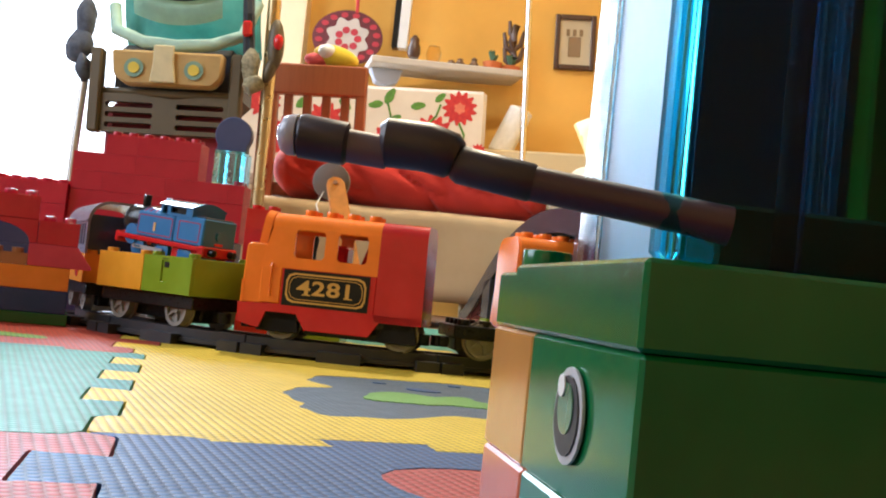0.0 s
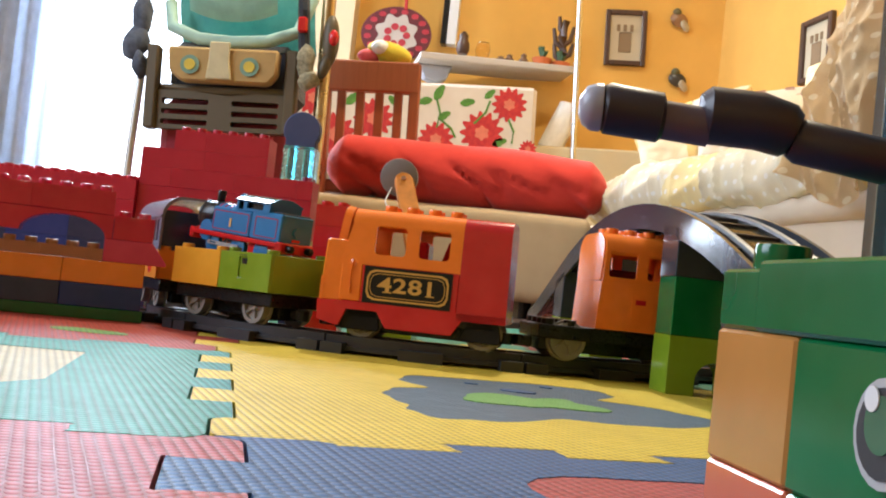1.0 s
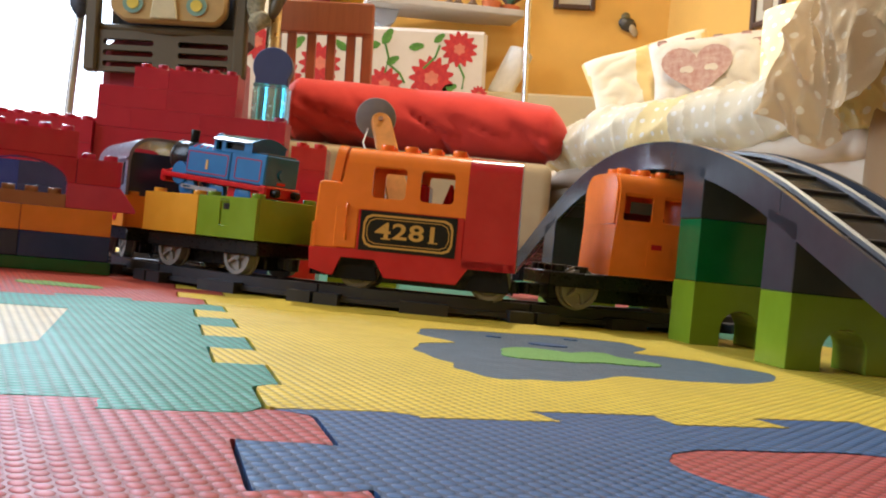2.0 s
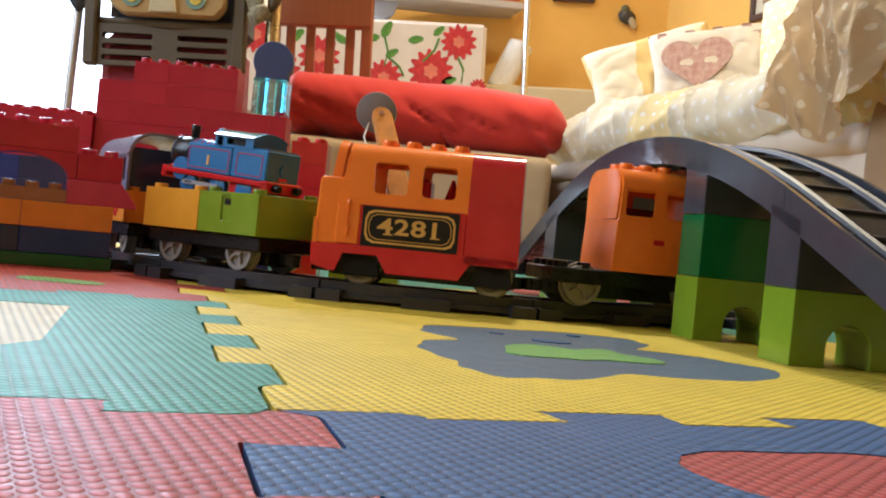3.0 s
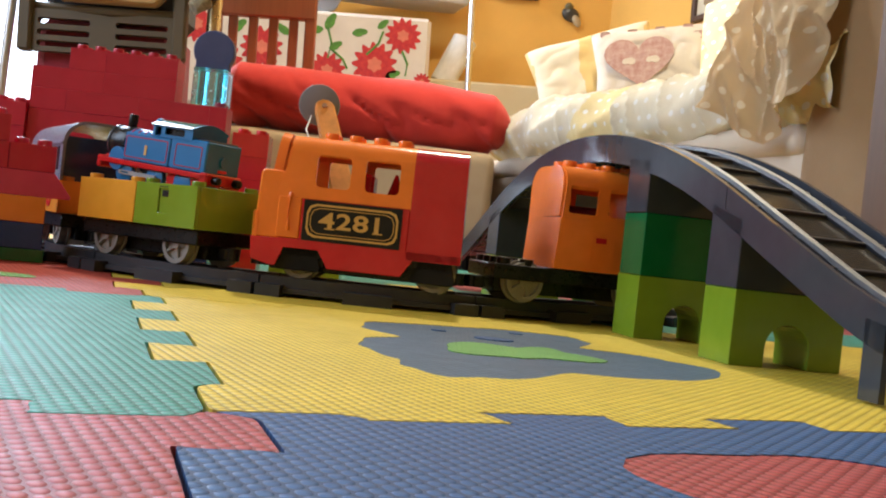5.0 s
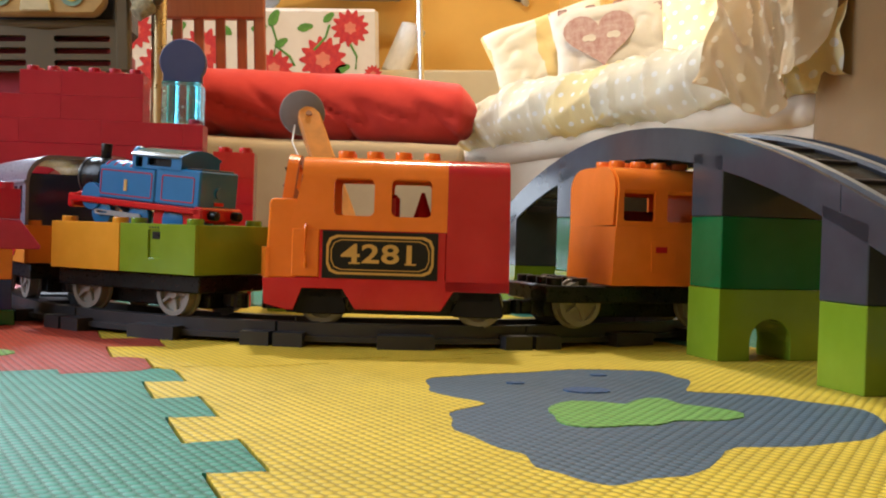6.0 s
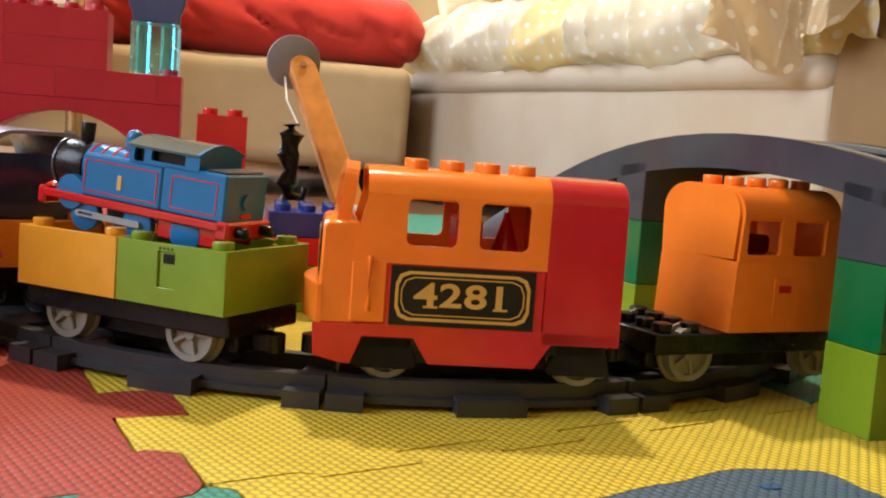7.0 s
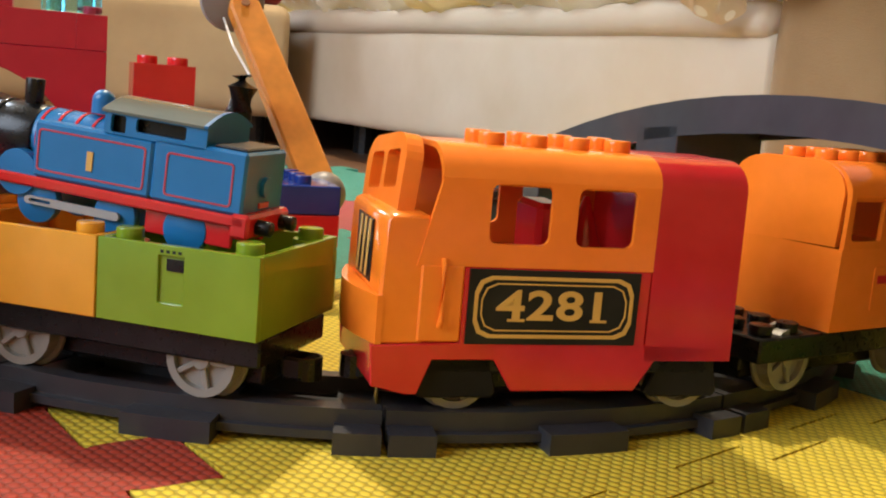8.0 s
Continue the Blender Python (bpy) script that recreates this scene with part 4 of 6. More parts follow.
def bridge():
    t = thing("toy_bridge", BRIDGE, "arched slate-grey toy railway bridge with ramps, spanning the track", "toy bridge")
    # local -y is the near, outer side on the x- side of the world after turning; both walls are alike
    for y in (0.0, BW - 0.003):
        for d0, d1 in ((-0.343, -0.207), (-0.2065, 0.2065), (0.207, 0.343)):
            o = part("side_wall", prism(side_wall(d0, d1), 0.003), GREY, t, smooth=True)
            o.matrix_basis = Matrix.Translation((0, y, 0))
        for s in (-1, 1):
            f = part("ramp_foot", prism([(s * 0.330, 0.001), (s * 0.343, 0.001), (s * 0.343, 0.032), (s * 0.330, 0.034)], 0.003), GREY, t)
            f.matrix_basis = Matrix.Translation((0, y, 0))
    for s in (-1, 1):
        part("post", prism([(s * 0.080, 0.0768), (s * 0.1108, 0.0768), (s * 0.1108, 0.109), (s * 0.080, 0.112)], BW, (), 0.0005), GREY, t)
        part("post", prism([(s * 0.194, 0.0384), (s * 0.2260, 0.0384), (s * 0.2260, 0.073), (s * 0.194, 0.082)], BW, (), 0.0005), GREY, t)
    # deck, ribs below and rails on top
    n = 44
    deck = sheet(lambda u, v: Vector((-0.343 + 0.686 * u, 0.003 + (BW - 0.006) * v, max(0.003, crest(-0.343 + 0.686 * u) - 0.0050))), n, 1, 0.003)
    # the ochre wall's reflection is put into the deck colour as a brown tint
    part("deck", deck, plastic("deck_wall_tint", (0.075, 0.066, 0.045), 0.12), t, "glossy dark deck, tinted brown for the wall reflected in it")
    for y in (0.013, BW - 0.013):
        pts = [(-0.340 + 0.680 * k / 40, y, max(0.006, crest(-0.340 + 0.680 * k / 40) - 0.003)) for k in range(41)]
        part("rail", tube(pts, 0.0028, 8), DARKGREY, t, smooth=True)
    for k in range(20):
        d = -0.325 + 0.65 * k / 19
        slope = math.degrees(math.atan((crest(d + 0.002) - crest(d - 0.002)) / 0.004))
        o = part("sleeper", box(-0.0012, 0.0012, 0.004, BW - 0.004, -0.0012, 0.0012, 0.0004), DARKGREY, t)
        o.matrix_basis = pose(d, 0, crest(d) - 0.0042, 0, -slope, 0)
    return t


bridge()


def arch_brick(parent, mat, L, w, h, label=""):
    """A brick with a round-headed opening, along x."""
    r = 0.0125
    c = 0.5 * L
    hole = [(c + r, 0.0)] + [(c + r * math.cos(radians(a)), 0.010 + r * math.sin(radians(a))) for a in range(0, 181, 15)] + [(c - r, 0.0)]
    bm = prism([(0, 0), (c - r, 0)] + hole[::-1][1:-1] + [(c + r, 0), (L, 0), (L, h), (0, h)], w, (), 0.0004)
    return part("arch_brick", bm, mat, parent, label)


def pier(d, tall):
    """A stack of bricks below the bridge; its long side runs across the bridge."""
    m = BRIDGE @ pose(d, 0, 0, 0, 0, 0)
    t = thing("brick_pier", m, "lime and green brick pier with an arch, holding up the bridge" if tall else "lime arched brick pier holding up the bridge ramp", "toy bricks", "bridge piers")
    a = arch_brick(t, LIME, 0.064, 0.032, 0.0382)
    a.matrix_basis = pose(0.032, 0, 0, 0, 0, 90)
    if tall:
        part("brick", box(0.0004, 0.0316, 0.0004, 0.0636, 0.0384, 0.0767, 0.0005), GREEN, t, "dark green tall brick")
    return t


pier(0.0795, True)
pier(0.1945, False)
pier(-0.1115, True)
pier(-0.2265, False)


# ---- brick castle and tower ----
def brick_wall(t, mat, x0, nx, y, z, ny=2, studs=True, label=""):
    """A course of one brick, nx studs long from x0."""
    return brick_part(t, mat, nx, ny, x0 + nx * P / 2, y + ny * P / 2, z, H, studs, 0, label)


TOWER = thing("brick_tower", pose(-0.312, 1.000, 0, 0, 0, 0), "red brick tower over an arched gateway with a blue round-topped sign", "toy bricks")
Z0 = 0.1065
lint = prism([(0, 0.0870), (0.038, 0.0870)] + [(0.100 - 0.062 * math.cos(radians(a)), 0.062 + 0.055 * math.sin(radians(a))) for a in range(25, 156, 10)] + [(0.162, 0.0870), (0.176, 0.0870), (0.176, 0.1255), (0, 0.1255)], 0.032, (), 0.0005)
part("arch_brick", lint, CRIMSON, TOWER, "large red arch brick")
for row, (a, n) in enumerate(((0, 11), (0, 8), (2, 6))):
    z = 0.1256 + row * H
    k = a
    while k < a + n:
        w = min(2 if (row + k) % 4 == 0 else 4, a + n - k)
        brick_wall(TOWER, CRIMSON, k * P, w, 0, z, studs=(row == 2 or k >= 8 or (row == 1 and k + w <= 2)))
        k += w
for x in (0.0, 0.152):
    for k in range(4):
        brick_part(TOWER, NAVY if k < 3 else BLUE, 1, 2, x + 0.012, 0.016, 0.001 + k * 0.0215, 0.0214, False)
sign = thing("clear_brick", pose(-0.312 + 0.1575, 1.016, 0.1450, 0, 0, 0), "clear cyan brick standing on the red tower", "toy bricks")
cb = box(-0.0155, 0.0155, -0.0155, 0.0155, 0.0, 0.034, 0.0008)
part("clear_body", cb, CYAN, sign)
for x in (-0.008, 0.008):
    part("tube", cyl(0.0050, 0.0335, 16), CYAN, sign, smooth=True).matrix_basis = Matrix.Translation((x, 0, 0.0003))
disc = [(-0.0155, 0.0), (0.0155, 0.0)] + [(0.0185 * math.cos(radians(a)), 0.0165 + 0.0185 * math.sin(radians(a))) for a in range(-35, 216, 10)]
sg = part("sign_board", prism(disc, 0.012, (), 0.0006), SLATE, None, smooth=True)
sg.matrix_world = pose(-0.312 + 0.1575, 1.006, 0.1792)
tagged(sg, "slate blue round-topped toy sign on the clear brick", "toy bricks")
# lower wall running on to the west
lw = thing("brick_wall", pose(-0.312, 0.995, 0), "low red brick wall with studs beside the tower", "toy bricks")
for row in range(6):
    for k in range(3):
        brick_part(lw, CRIMSON if row > 3 else (NAVY, BLUE)[k % 2], 4, 2, -0.0325 - k * 4 * P - (row % 2) * 0.016 + 0.016 * (row % 2), 0.016, 0.001 + row * 0.0214, 0.0213, row == 5)

# near castle block
CAS = thing("brick_castle", pose(-0.2200, 0.7900, 0, 0, 0, 22) @ Matrix.Scale(0.96, 4), "small castle wall of red, pink, amber and blue toy bricks", "toy bricks")
part("base_plate", box(-0.19, 0.002, 0, 0.05, 0, 0.0096, 0.0006), GREEN, CAS)
for a, b, mat in ((-0.064, 0, BLUE), (-0.128, -0.0643, NAVY), (-0.19, -0.1283, BLUE)):
    part("brick", box(a, b, 0, 0.032, 0.0097, 0.0287, 0.0005), mat, CAS)
for a, b in ((-0.064, 0), (-0.128, -0.0643), (-0.19, -0.1283)):
    part("brick", box(a, b, 0, 0.032, 0.0288, 0.0478, 0.0005), AMBER, CAS)
part("slope_brick", prism([(-0.034, 0.0480), (0.006, 0.0480), (0.016, 0.0480), (0.0165, 0.0500), (0.004, 0.0665), (-0.034, 0.0665)], 0.032, (), 0.0005), PINK, CAS, "pink sloped brick")
for k in range(3):
    brick_part(CAS, BROWN, 3, 1, -0.0582 - k * 3 * P, 0.008, 0.0480, 0.0096, True)
brick_part(CAS, GLARERED, 2, 2, -0.0120, 0.016, 0.0667, H)
ar = prism([(-0.034, 0.0667), (-0.0285, 0.0667), (-0.0285, 0.0858), (-0.19, 0.0858), (-0.19, 0.0667), (-0.100, 0.0667)] + [(-0.067 - 0.033 * math.cos(radians(a)), 0.0667 + 0.016 * math.sin(radians(a))) for a in range(15, 180, 15)], 0.032, (), 0.0004)
part("arch_brick", ar, GLARERED, CAS, "red arched brick")
for k in range(3):
    brick_part(CAS, GLARERED, 4, 2, -0.0610 - k * 4 * P, 0.016, 0.0860, H)

# lone red column
colm = thing("brick_column", pose(-0.108, 0.985, 0), "slim column of red toy bricks behind the wagon", "toy bricks")
for k in range(6):
    brick_part(colm, RED, 2, 2, 0, 0, 0.0002 + k * 0.0202, 0.0201, k == 5)

# ---- toy crane ----
crane = thing("toy_crane", pose(-0.045, 0.965, 0), "toy crane with amber boom on blue, red and lime bricks", "toy crane")
for mat, z0, z1 in ((LIME, 0.0, 0.0300), (RED, 0.0301, 0.0480), (BLUE, 0.0481, 0.0640)):
    part("base_brick", box(-0.032, 0.028, -0.03, 0.03, z0 + 0.0002, z1, 0.0006), mat, crane)
bm = bmesh.new()
for i in range(3):
    for j in range(3):
        put(bm, STUD.copy(), Matrix.Translation(((i - 1) * P - 0.006, (j - 1) * P, 0.0638)))
part("stud", bm, BLUE, crane, smooth=True)
foot, tip = Vector((0.030, 0.015, 0.055)), Vector((-0.008, 0.088, 0.1625))
bl = (tip - foot).length
boom = part("boom", prism([(-0.011, -0.006), (0.009, -0.008), (0.011, 0.01), (0.0098, bl), (0.0068, bl + 0.0072), (0, bl + 0.0104), (-0.0068, bl + 0.0072), (-0.0096, bl), (-0.0105, 0.02)], 0.011, (), 0.0015), plastic("toy_worn_amber", (0.74, 0.27, 0.02), 0.5, 0.3), crane, "worn amber crane boom", smooth=True)
zax = (tip - foot).normalized()
xax = Vector((1, 0, 0)) - zax * zax.x
xax.normalize()
yax = zax.cross(xax)
boom.matrix_basis = Matrix((( xax.x, yax.x, zax.x, foot.x), (xax.y, yax.y, zax.y, foot.y), (xax.z, yax.z, zax.z, foot.z), (0, 0, 0, 1)))
wh = part("pulley", cyl(0.0198, 0.009, 30, bev=0.0012), plastic("pulley_grey", (0.24, 0.225, 0.22), 0.4), crane, "grey pulley wheel", smooth=True)
wh.matrix_basis = Matrix.Translation(tip + Vector((-0.006, 0.012, 0.002))) @ pose(0, 0, 0, 90, 0, 0) @ Matrix.Translation((0, 0, -0.006))
part("pivot", ball(0.013, 0.012, 0.013), plastic("pulley_grey", (0.24, 0.225, 0.22)), crane, smooth=True).matrix_basis = Matrix.Translation(foot)
pin = part("boom_pin", cyl(0.0026, 0.0015, 12), BROWN, boom, smooth=True)
pin.matrix_basis = pose(0, 0, bl, 90, 0, 0)
part("cord", tube([tip + Vector((-0.012, 0.005, -0.01)), (-0.020, 0.052, 0.135), (-0.012, 0.035, 0.118)], 0.0008, 6), WHITE, crane)
hook = tube([(-0.017, 0.035, 0.119), (-0.016, 0.035, 0.112), (-0.018, 0.035, 0.098), (-0.016, 0.034, 0.088), (-0.018, 0.033, 0.078), (-0.017, 0.033, 0.067)], 0.005, 12, [0.0060, 0.0088, 0.0080, 0.0048, 0.0075, 0.0066])
hk = part("hook", hook, BLACK, crane, "black plastic hook block", smooth=True)
part("hook_claw", tube([(-0.017, 0.034, 0.071), (-0.007, 0.034, 0.068), (-0.005, 0.034, 0.076)], 0.0028, 8), BLACK, crane, smooth=True)

# ---- the near stack of bricks with a clear blue tower ----
NEAR = thing("brick_stack", pose(0.1205, 0.0880, 0, 0, 0, 10.9), "stack of glossy green, tan and orange bricks with eye sticker", "toy bricks")
part("brick", box(0, 0.125, 0, 0.050, 0.0002, 0.0275, 0.0006), GREEN, NEAR)
part("brick", box(0, 0.064, 0.0503, 0.080, 0.0002, 0.0275, 0.0006), plastic("toy_salmon", (0.60, 0.13, 0.05)), NEAR, "salmon orange brick")
part("brick", box(0, 0.125, 0, 0.0505, 0.0277, 0.0498, 0.0006), GREEN, NEAR)
part("brick", box(0, 0.064, 0.0508, 0.080, 0.0277, 0.0498, 0.0006), plastic("toy_ochre", (0.48, 0.22, 0.05)), NEAR, "ochre brown brick")
part("brick", box(-0.0006, 0.125, -0.0004, 0.0645, 0.0500, 0.0612, 0.0006), GREEN, NEAR)
part("brick", box(0.0, 0.064, 0.0648, 0.0800, 0.0500, 0.0600, 0.0006), GREEN, NEAR)
part("stud", cyl(0.0047, 0.0046, 18, bev=0.0005), GREEN, NEAR, smooth=True).matrix_basis = Matrix.Translation((0.007, 0.0725, 0.0600))
eye_ = part("eye_sticker", slab(blob(0, 0, [(0, 0.0068), (90, 0.0068), (180, 0.0068), (270, 0.0068)]), 0, 0.0004), plastic("sticker_white", (0.42, 0.42, 0.42), 0.4), NEAR, "round white and dark eye sticker")
eye_.matrix_basis = pose(-0.0004, 0.0245, 0.0395, 0, -90, 0)
part("pupil", slab(blob(0, 0, [(0, 0.0056), (90, 0.0056), (180, 0.0056), (270, 0.0056)]), 0.0004, 0.0007), DARKGREY, eye_)
part("iris", slab(blob(0.001, 0, [(0, 0.0036), (90, 0.0036), (180, 0.0036), (270, 0.0036)]), 0.0007, 0.0009), plastic("eye_green", (0.05, 0.14, 0.08)), eye_)
part("glint", slab(blob(0.004, 0.002, [(0, 0.0016), (90, 0.0016), (180, 0.0016), (270, 0.0016)]), 0.0009, 0.0011), WHITE, eye_)
CT = thing("clear_tower", pose(0.1205, 0.0880, 0.0613, 0, 0, 10.9), "tall clear deep-blue plastic window tower on the near bricks", "toy bricks")
wall_h = 0.13
part("side_pane", box(0.0030, 0.0055, 0.031, 0.0405, 0.0, wall_h, 0.0004), clear("clear_pale", (0.62, 0.80, 0.90)), CT, "pale clear pane")
part("side_pane", box(0.0035, 0.0065, 0.006, 0.0308, 0.0, wall_h, 0.0004), clear("clear_haze", (0.14, 0.33, 0.50), 0.30), CT, "hazy bluish clear pane")
part("corner_post", box(0.0015, 0.0040, 0.0005, 0.0058, 0.0, wall_h, 0.0008), clear("clear_turquoise", (0.05, 0.48, 0.62)), CT)
part("front_pane", box(0.0042, 0.120, 0.0012, 0.0042, 0.0, wall_h, 0.0004), DEEP, CT, "deep blue clear pane")
for k in range(6):
    part("rib", box(0.018 + k * 0.018, 0.021 + k * 0.018, 0.0044, 0.0075, 0.0, wall_h, 0.0005), DEEP, CT)
part("back_pane", box(0.0052, 0.120, 0.037, 0.0400, 0.0, wall_h, 0.0004), DEEP, CT)
part("inner_brick", box(0.012, 0.12, 0.010, 0.035, 0.0, 0.0085, 0.0006), GREEN, CT)
# added coloured bars that imitate light streaks and glints inside the tower
for x, h, w, mat in ((0.030, 0.060, 0.0022, CYAN), (0.034, 0.10, 0.0012, CYAN), (0.042, 0.045, 0.0030, LIME), (0.047, 0.075, 0.0026, YELLOW), (0.062, 0.09, 0.0024, CYAN), (0.075, 0.11, 0.0030, NAVY), (0.085, 0.10, 0.0028, LIME)):
    part("glint_bar", box(x - w, x + w, 0.022, 0.027, 0.0086, 0.02 + h, 0.0006), mat, CT)
part("inner_wall", box(0.012, 0.12, 0.030, 0.034, 0.0086, wall_h, 0.001), plastic("toy_petrol", (0.012, 0.085, 0.13), 0.3), CT)
ro = thing("toy_blaster", pose(0, 0, 0), "dark plastic toy rod with a pale tip beside the tower", "toy")
PURPLE = plastic("toy_purple_black", (0.022, 0.014, 0.024), 0.4)
for nm, pts, radii, mat, lab in (
        ("tip", [(0.0742, 0.094, 0.0723), (0.0748, 0.094, 0.0723), (0.0758, 0.094, 0.0722), (0.0766, 0.094, 0.0722)], [0.0009, 0.0021, 0.0026, 0.0026], plastic("tip_pale", (0.34, 0.36, 0.44), 0.3), "pale grey tip"),
        ("grip", [(0.0767, 0.094, 0.0722), (0.0772, 0.094, 0.0722), (0.0828, 0.0939, 0.0717), (0.0832, 0.0939, 0.0717)], [0.0024, 0.0028, 0.0027, 0.0022], PURPLE, ""),
        ("collar", [(0.0831, 0.0939, 0.0715), (0.0880, 0.0937, 0.0711)], [0.0021, 0.0021], plastic("toy_lilac_grey", (0.10, 0.07, 0.10), 0.4), "lilac-grey collar"),
        ("body", [(0.0872, 0.0937, 0.0723), (0.0879, 0.0937, 0.0724), (0.0930, 0.0934, 0.0722), (0.0960, 0.0931, 0.0714), (0.0968, 0.0930, 0.0711)], [0.0023, 0.0031, 0.0031, 0.0029, 0.0022], PURPLE, ""),
        ("barrel", [(0.0965, 0.0930, 0.0706), (0.0972, 0.0930, 0.0704), (0.1060, 0.0923, 0.0690), (0.1066, 0.0922, 0.0689)], [0.0020, 0.0024, 0.0024, 0.0020], PURPLE, ""),
        ("rear_barrel", [(0.1062, 0.0922, 0.0689), (0.1185, 0.0915, 0.0675), (0.130, 0.091, 0.066)], [0.0022, 0.0022, 0.0024], plastic("toy_dark_plum", (0.040, 0.014, 0.022), 0.4), "")):
    part(nm, tube(pts, 0.0025, 16, radii), mat, ro, lab, smooth=True)

# ---- sofas ----
BEIGE = cloth("sofa_beige", (0.55, 0.42, 0.24), (0.46, 0.34, 0.19), 7)
OFFWHITE = cloth("sofa_offwhite", (0.58, 0.49, 0.37), (0.50, 0.40, 0.27), 6)
REDCLOTH = cloth("red_fleece", (0.64, 0.045, 0.026), (0.52, 0.028, 0.018), 12)


def soft_box(x0, x1, y0, y1, z0, z1, r, seg=5, wob=0.0):
    bm = box(x0, x1, y0, y1, z0, z1, r, seg)
    if wob:
        bmesh.ops.subdivide_edges(bm, edges=[e for e in bm.edges if e.calc_length() > 0.1], cuts=12, use_grid_fill=True)
        for v in bm.verts:
            v.co += Vector(noise.noise_vector(v.co * 6)) * wob
    return bm


pouf = thing("ottoman", pose(0, 2.2, 0, 0, 0, -1.0), "beige upholstered ottoman seat with rounded edges", "sofa")
part("body", soft_box(-0.60, 0.226, 0.0, 0.75, 0.045, 0.236, 0.022, 4, 0.004), BEIGE, pouf, smooth=True)
for x in (-0.55, 0.18):
    for y in (0.06, 0.69):
        part("foot", cyl(0.02, 0.0575, 12), BLACK, pouf).matrix_basis = Matrix.Translation((x, y, -0.0125))


def bolster(L, r, fn_wob=0.006):
    bm = bmesh.new()
    n, seg = 120, 48
    rings = []
    for i in range(n + 1):
        f = i / n
        e = min(1.0, (min(f, 1 - f) / 0.07)) ** 0.5 if min(f, 1 - f) < 0.07 else 1.0
        ring = []
        for k in range(seg):
            a = 2 * math.pi * k / seg
            p = Vector(((f - 0.5) * L, math.cos(a) * r * 1.1 * e, math.sin(a) * r * e * (0.86 if math.sin(a) < 0 else 1)))
            low = max(0.0, min(1.0, 0.75 - p.z / r))
            slant = p.x * 30 + p.z * 46 + 4 * noise.noise(Vector((p.x * 5, p.z * 6, 5)))
            crease = (1 - abs(math.sin(slant * 0.5))) ** 5
            tuck = (1 - abs(noise.noise(Vector((p.x * 9 + p.z * 16, p.z * 7, 31))))) ** 9
            fold = -1.4 * fn_wob * crease * low * (0.4 + 0.6 * min(1.0, max(0.0, 0.5 + p.x / L * 2))) - 1.3 * fn_wob * tuck * low + noise.noise(Vector((p.x * 5, math.sin(a), math.cos(a)))) * fn_wob
            d = Vector((0, math.cos(a), math.sin(a)))
            ring.append(bm.verts.new(p + d * fold * e))
        rings.append(ring)
    for a, b in zip(rings, rings[1:]):
        for k in range(seg):
            bm.faces.new((a[k], a[(k + 1) % seg], b[(k + 1) % seg], b[k]))
    bm.faces.new(rings[0][::-1])
    bm.faces.new(rings[-1])
    return bm


bo = part("red_bolster", bolster(0.63, 0.074, 0.009), REDCLOTH, None, smooth=True)
bo.matrix_world = pose(-0.055, 2.285, 0.302, 0, 1.0, -1.5)
tagged(bo, "rolled bright red fleece bolster lying on the beige ottoman", "cushion")

SX = Vector((0.224, -0.975, 0)).normalized()
SOFA = pose(0.250, 2.330, 0, 0, 0, math.degrees(math.atan2(SX.y, SX.x)))
sofa = thing("corner_sofa", SOFA, "large off-white corner sofa with a padded front edge", "sofa")
part("base", soft_box(-1.25, 1.100, 0.012, 0.85, 0.045, 0.205, 0.012, 3, 0.003), OFFWHITE, sofa, smooth=True)
part("seat_pad", soft_box(-1.25, 1.100, 0.0, 0.85, 0.195, 0.240, 0.020, 4, 0.005), OFFWHITE, sofa, smooth=True)
part("backrest", soft_box(-1.25, 1.275, 0.62, 0.88, 0.25, 0.62, 0.05, 4, 0.008), BEIGE, sofa, smooth=True)
# the shade at this end of the sofa is put into the arm's tan
part("arm", soft_box(1.100, 1.276, -0.012, 0.60, 0.050, 0.52, 0.035, 5, 0.004), cloth("sofa_shaded_tan", (0.27, 0.16, 0.062), (0.21, 0.12, 0.045), 7), sofa, "upholstered arm end, coloured darker tan for the shade on it", smooth=True)
for x in (-1.1, 0.1, 1.0):
    part("foot", cyl(0.022, 0.0575, 12), BLACK, sofa).matrix_basis = Matrix.Translation((x, 0.12, -0.0125))
CREAMDOT = dotted_cloth("cream_dots", (0.93, 0.87, 0.70), (0.97, 0.96, 0.92), 0.034, (0.90, 0.76, 0.36), 0.62)
YELLOWDOT = dotted_cloth("yellow_dots", (0.82, 0.69, 0.40), (0.95, 0.92, 0.80), 0.040, (0.86, 0.66, 0.22), 0.45)


def roll_fn(u, v):
    x = -0.02 + 1.20 * u
    a = radians(-95 + 265 * v)
    # gathers run round the roll, crossed by a few long slack folds
    gather = 1 - abs(noise.noise(Vector((x * 13 + v * 1.6, v * 1.1, 8)))) * 2
    slack = 1 - abs(noise.noise(Vector((x * 4 - v * 3.5, v * 4, 21)))) * 2
    fine = noise.noise(Vector((x * 45 + v * 6, v * 5, 4)))
    swell = 0.012 * math.sin(x * 5.2 + 0.6)
    r = 0.056 + 0.012 * noise.noise(Vector((x * 5, v * 2, 1))) + 0.010 * gather ** 3 + 0.007 * slack + 0.0025 * fine + swell * 0.5
    low = max(0.0, -math.sin(a))
    hem = 0.016 * noise.noise(Vector((x * 7, 0, 3))) * low
    return Vector((x, 0.050 - r * 1.15 * math.cos(a), 0.277 + r * math.sin(a) * (1 - 0.2 * low) - hem + swell * 0.4))


ro2 = part("sofa_throw", sheet(roll_fn, 240, 56, 0.004, (1.20, 0.28)), CREAMDOT, None, smooth=True)
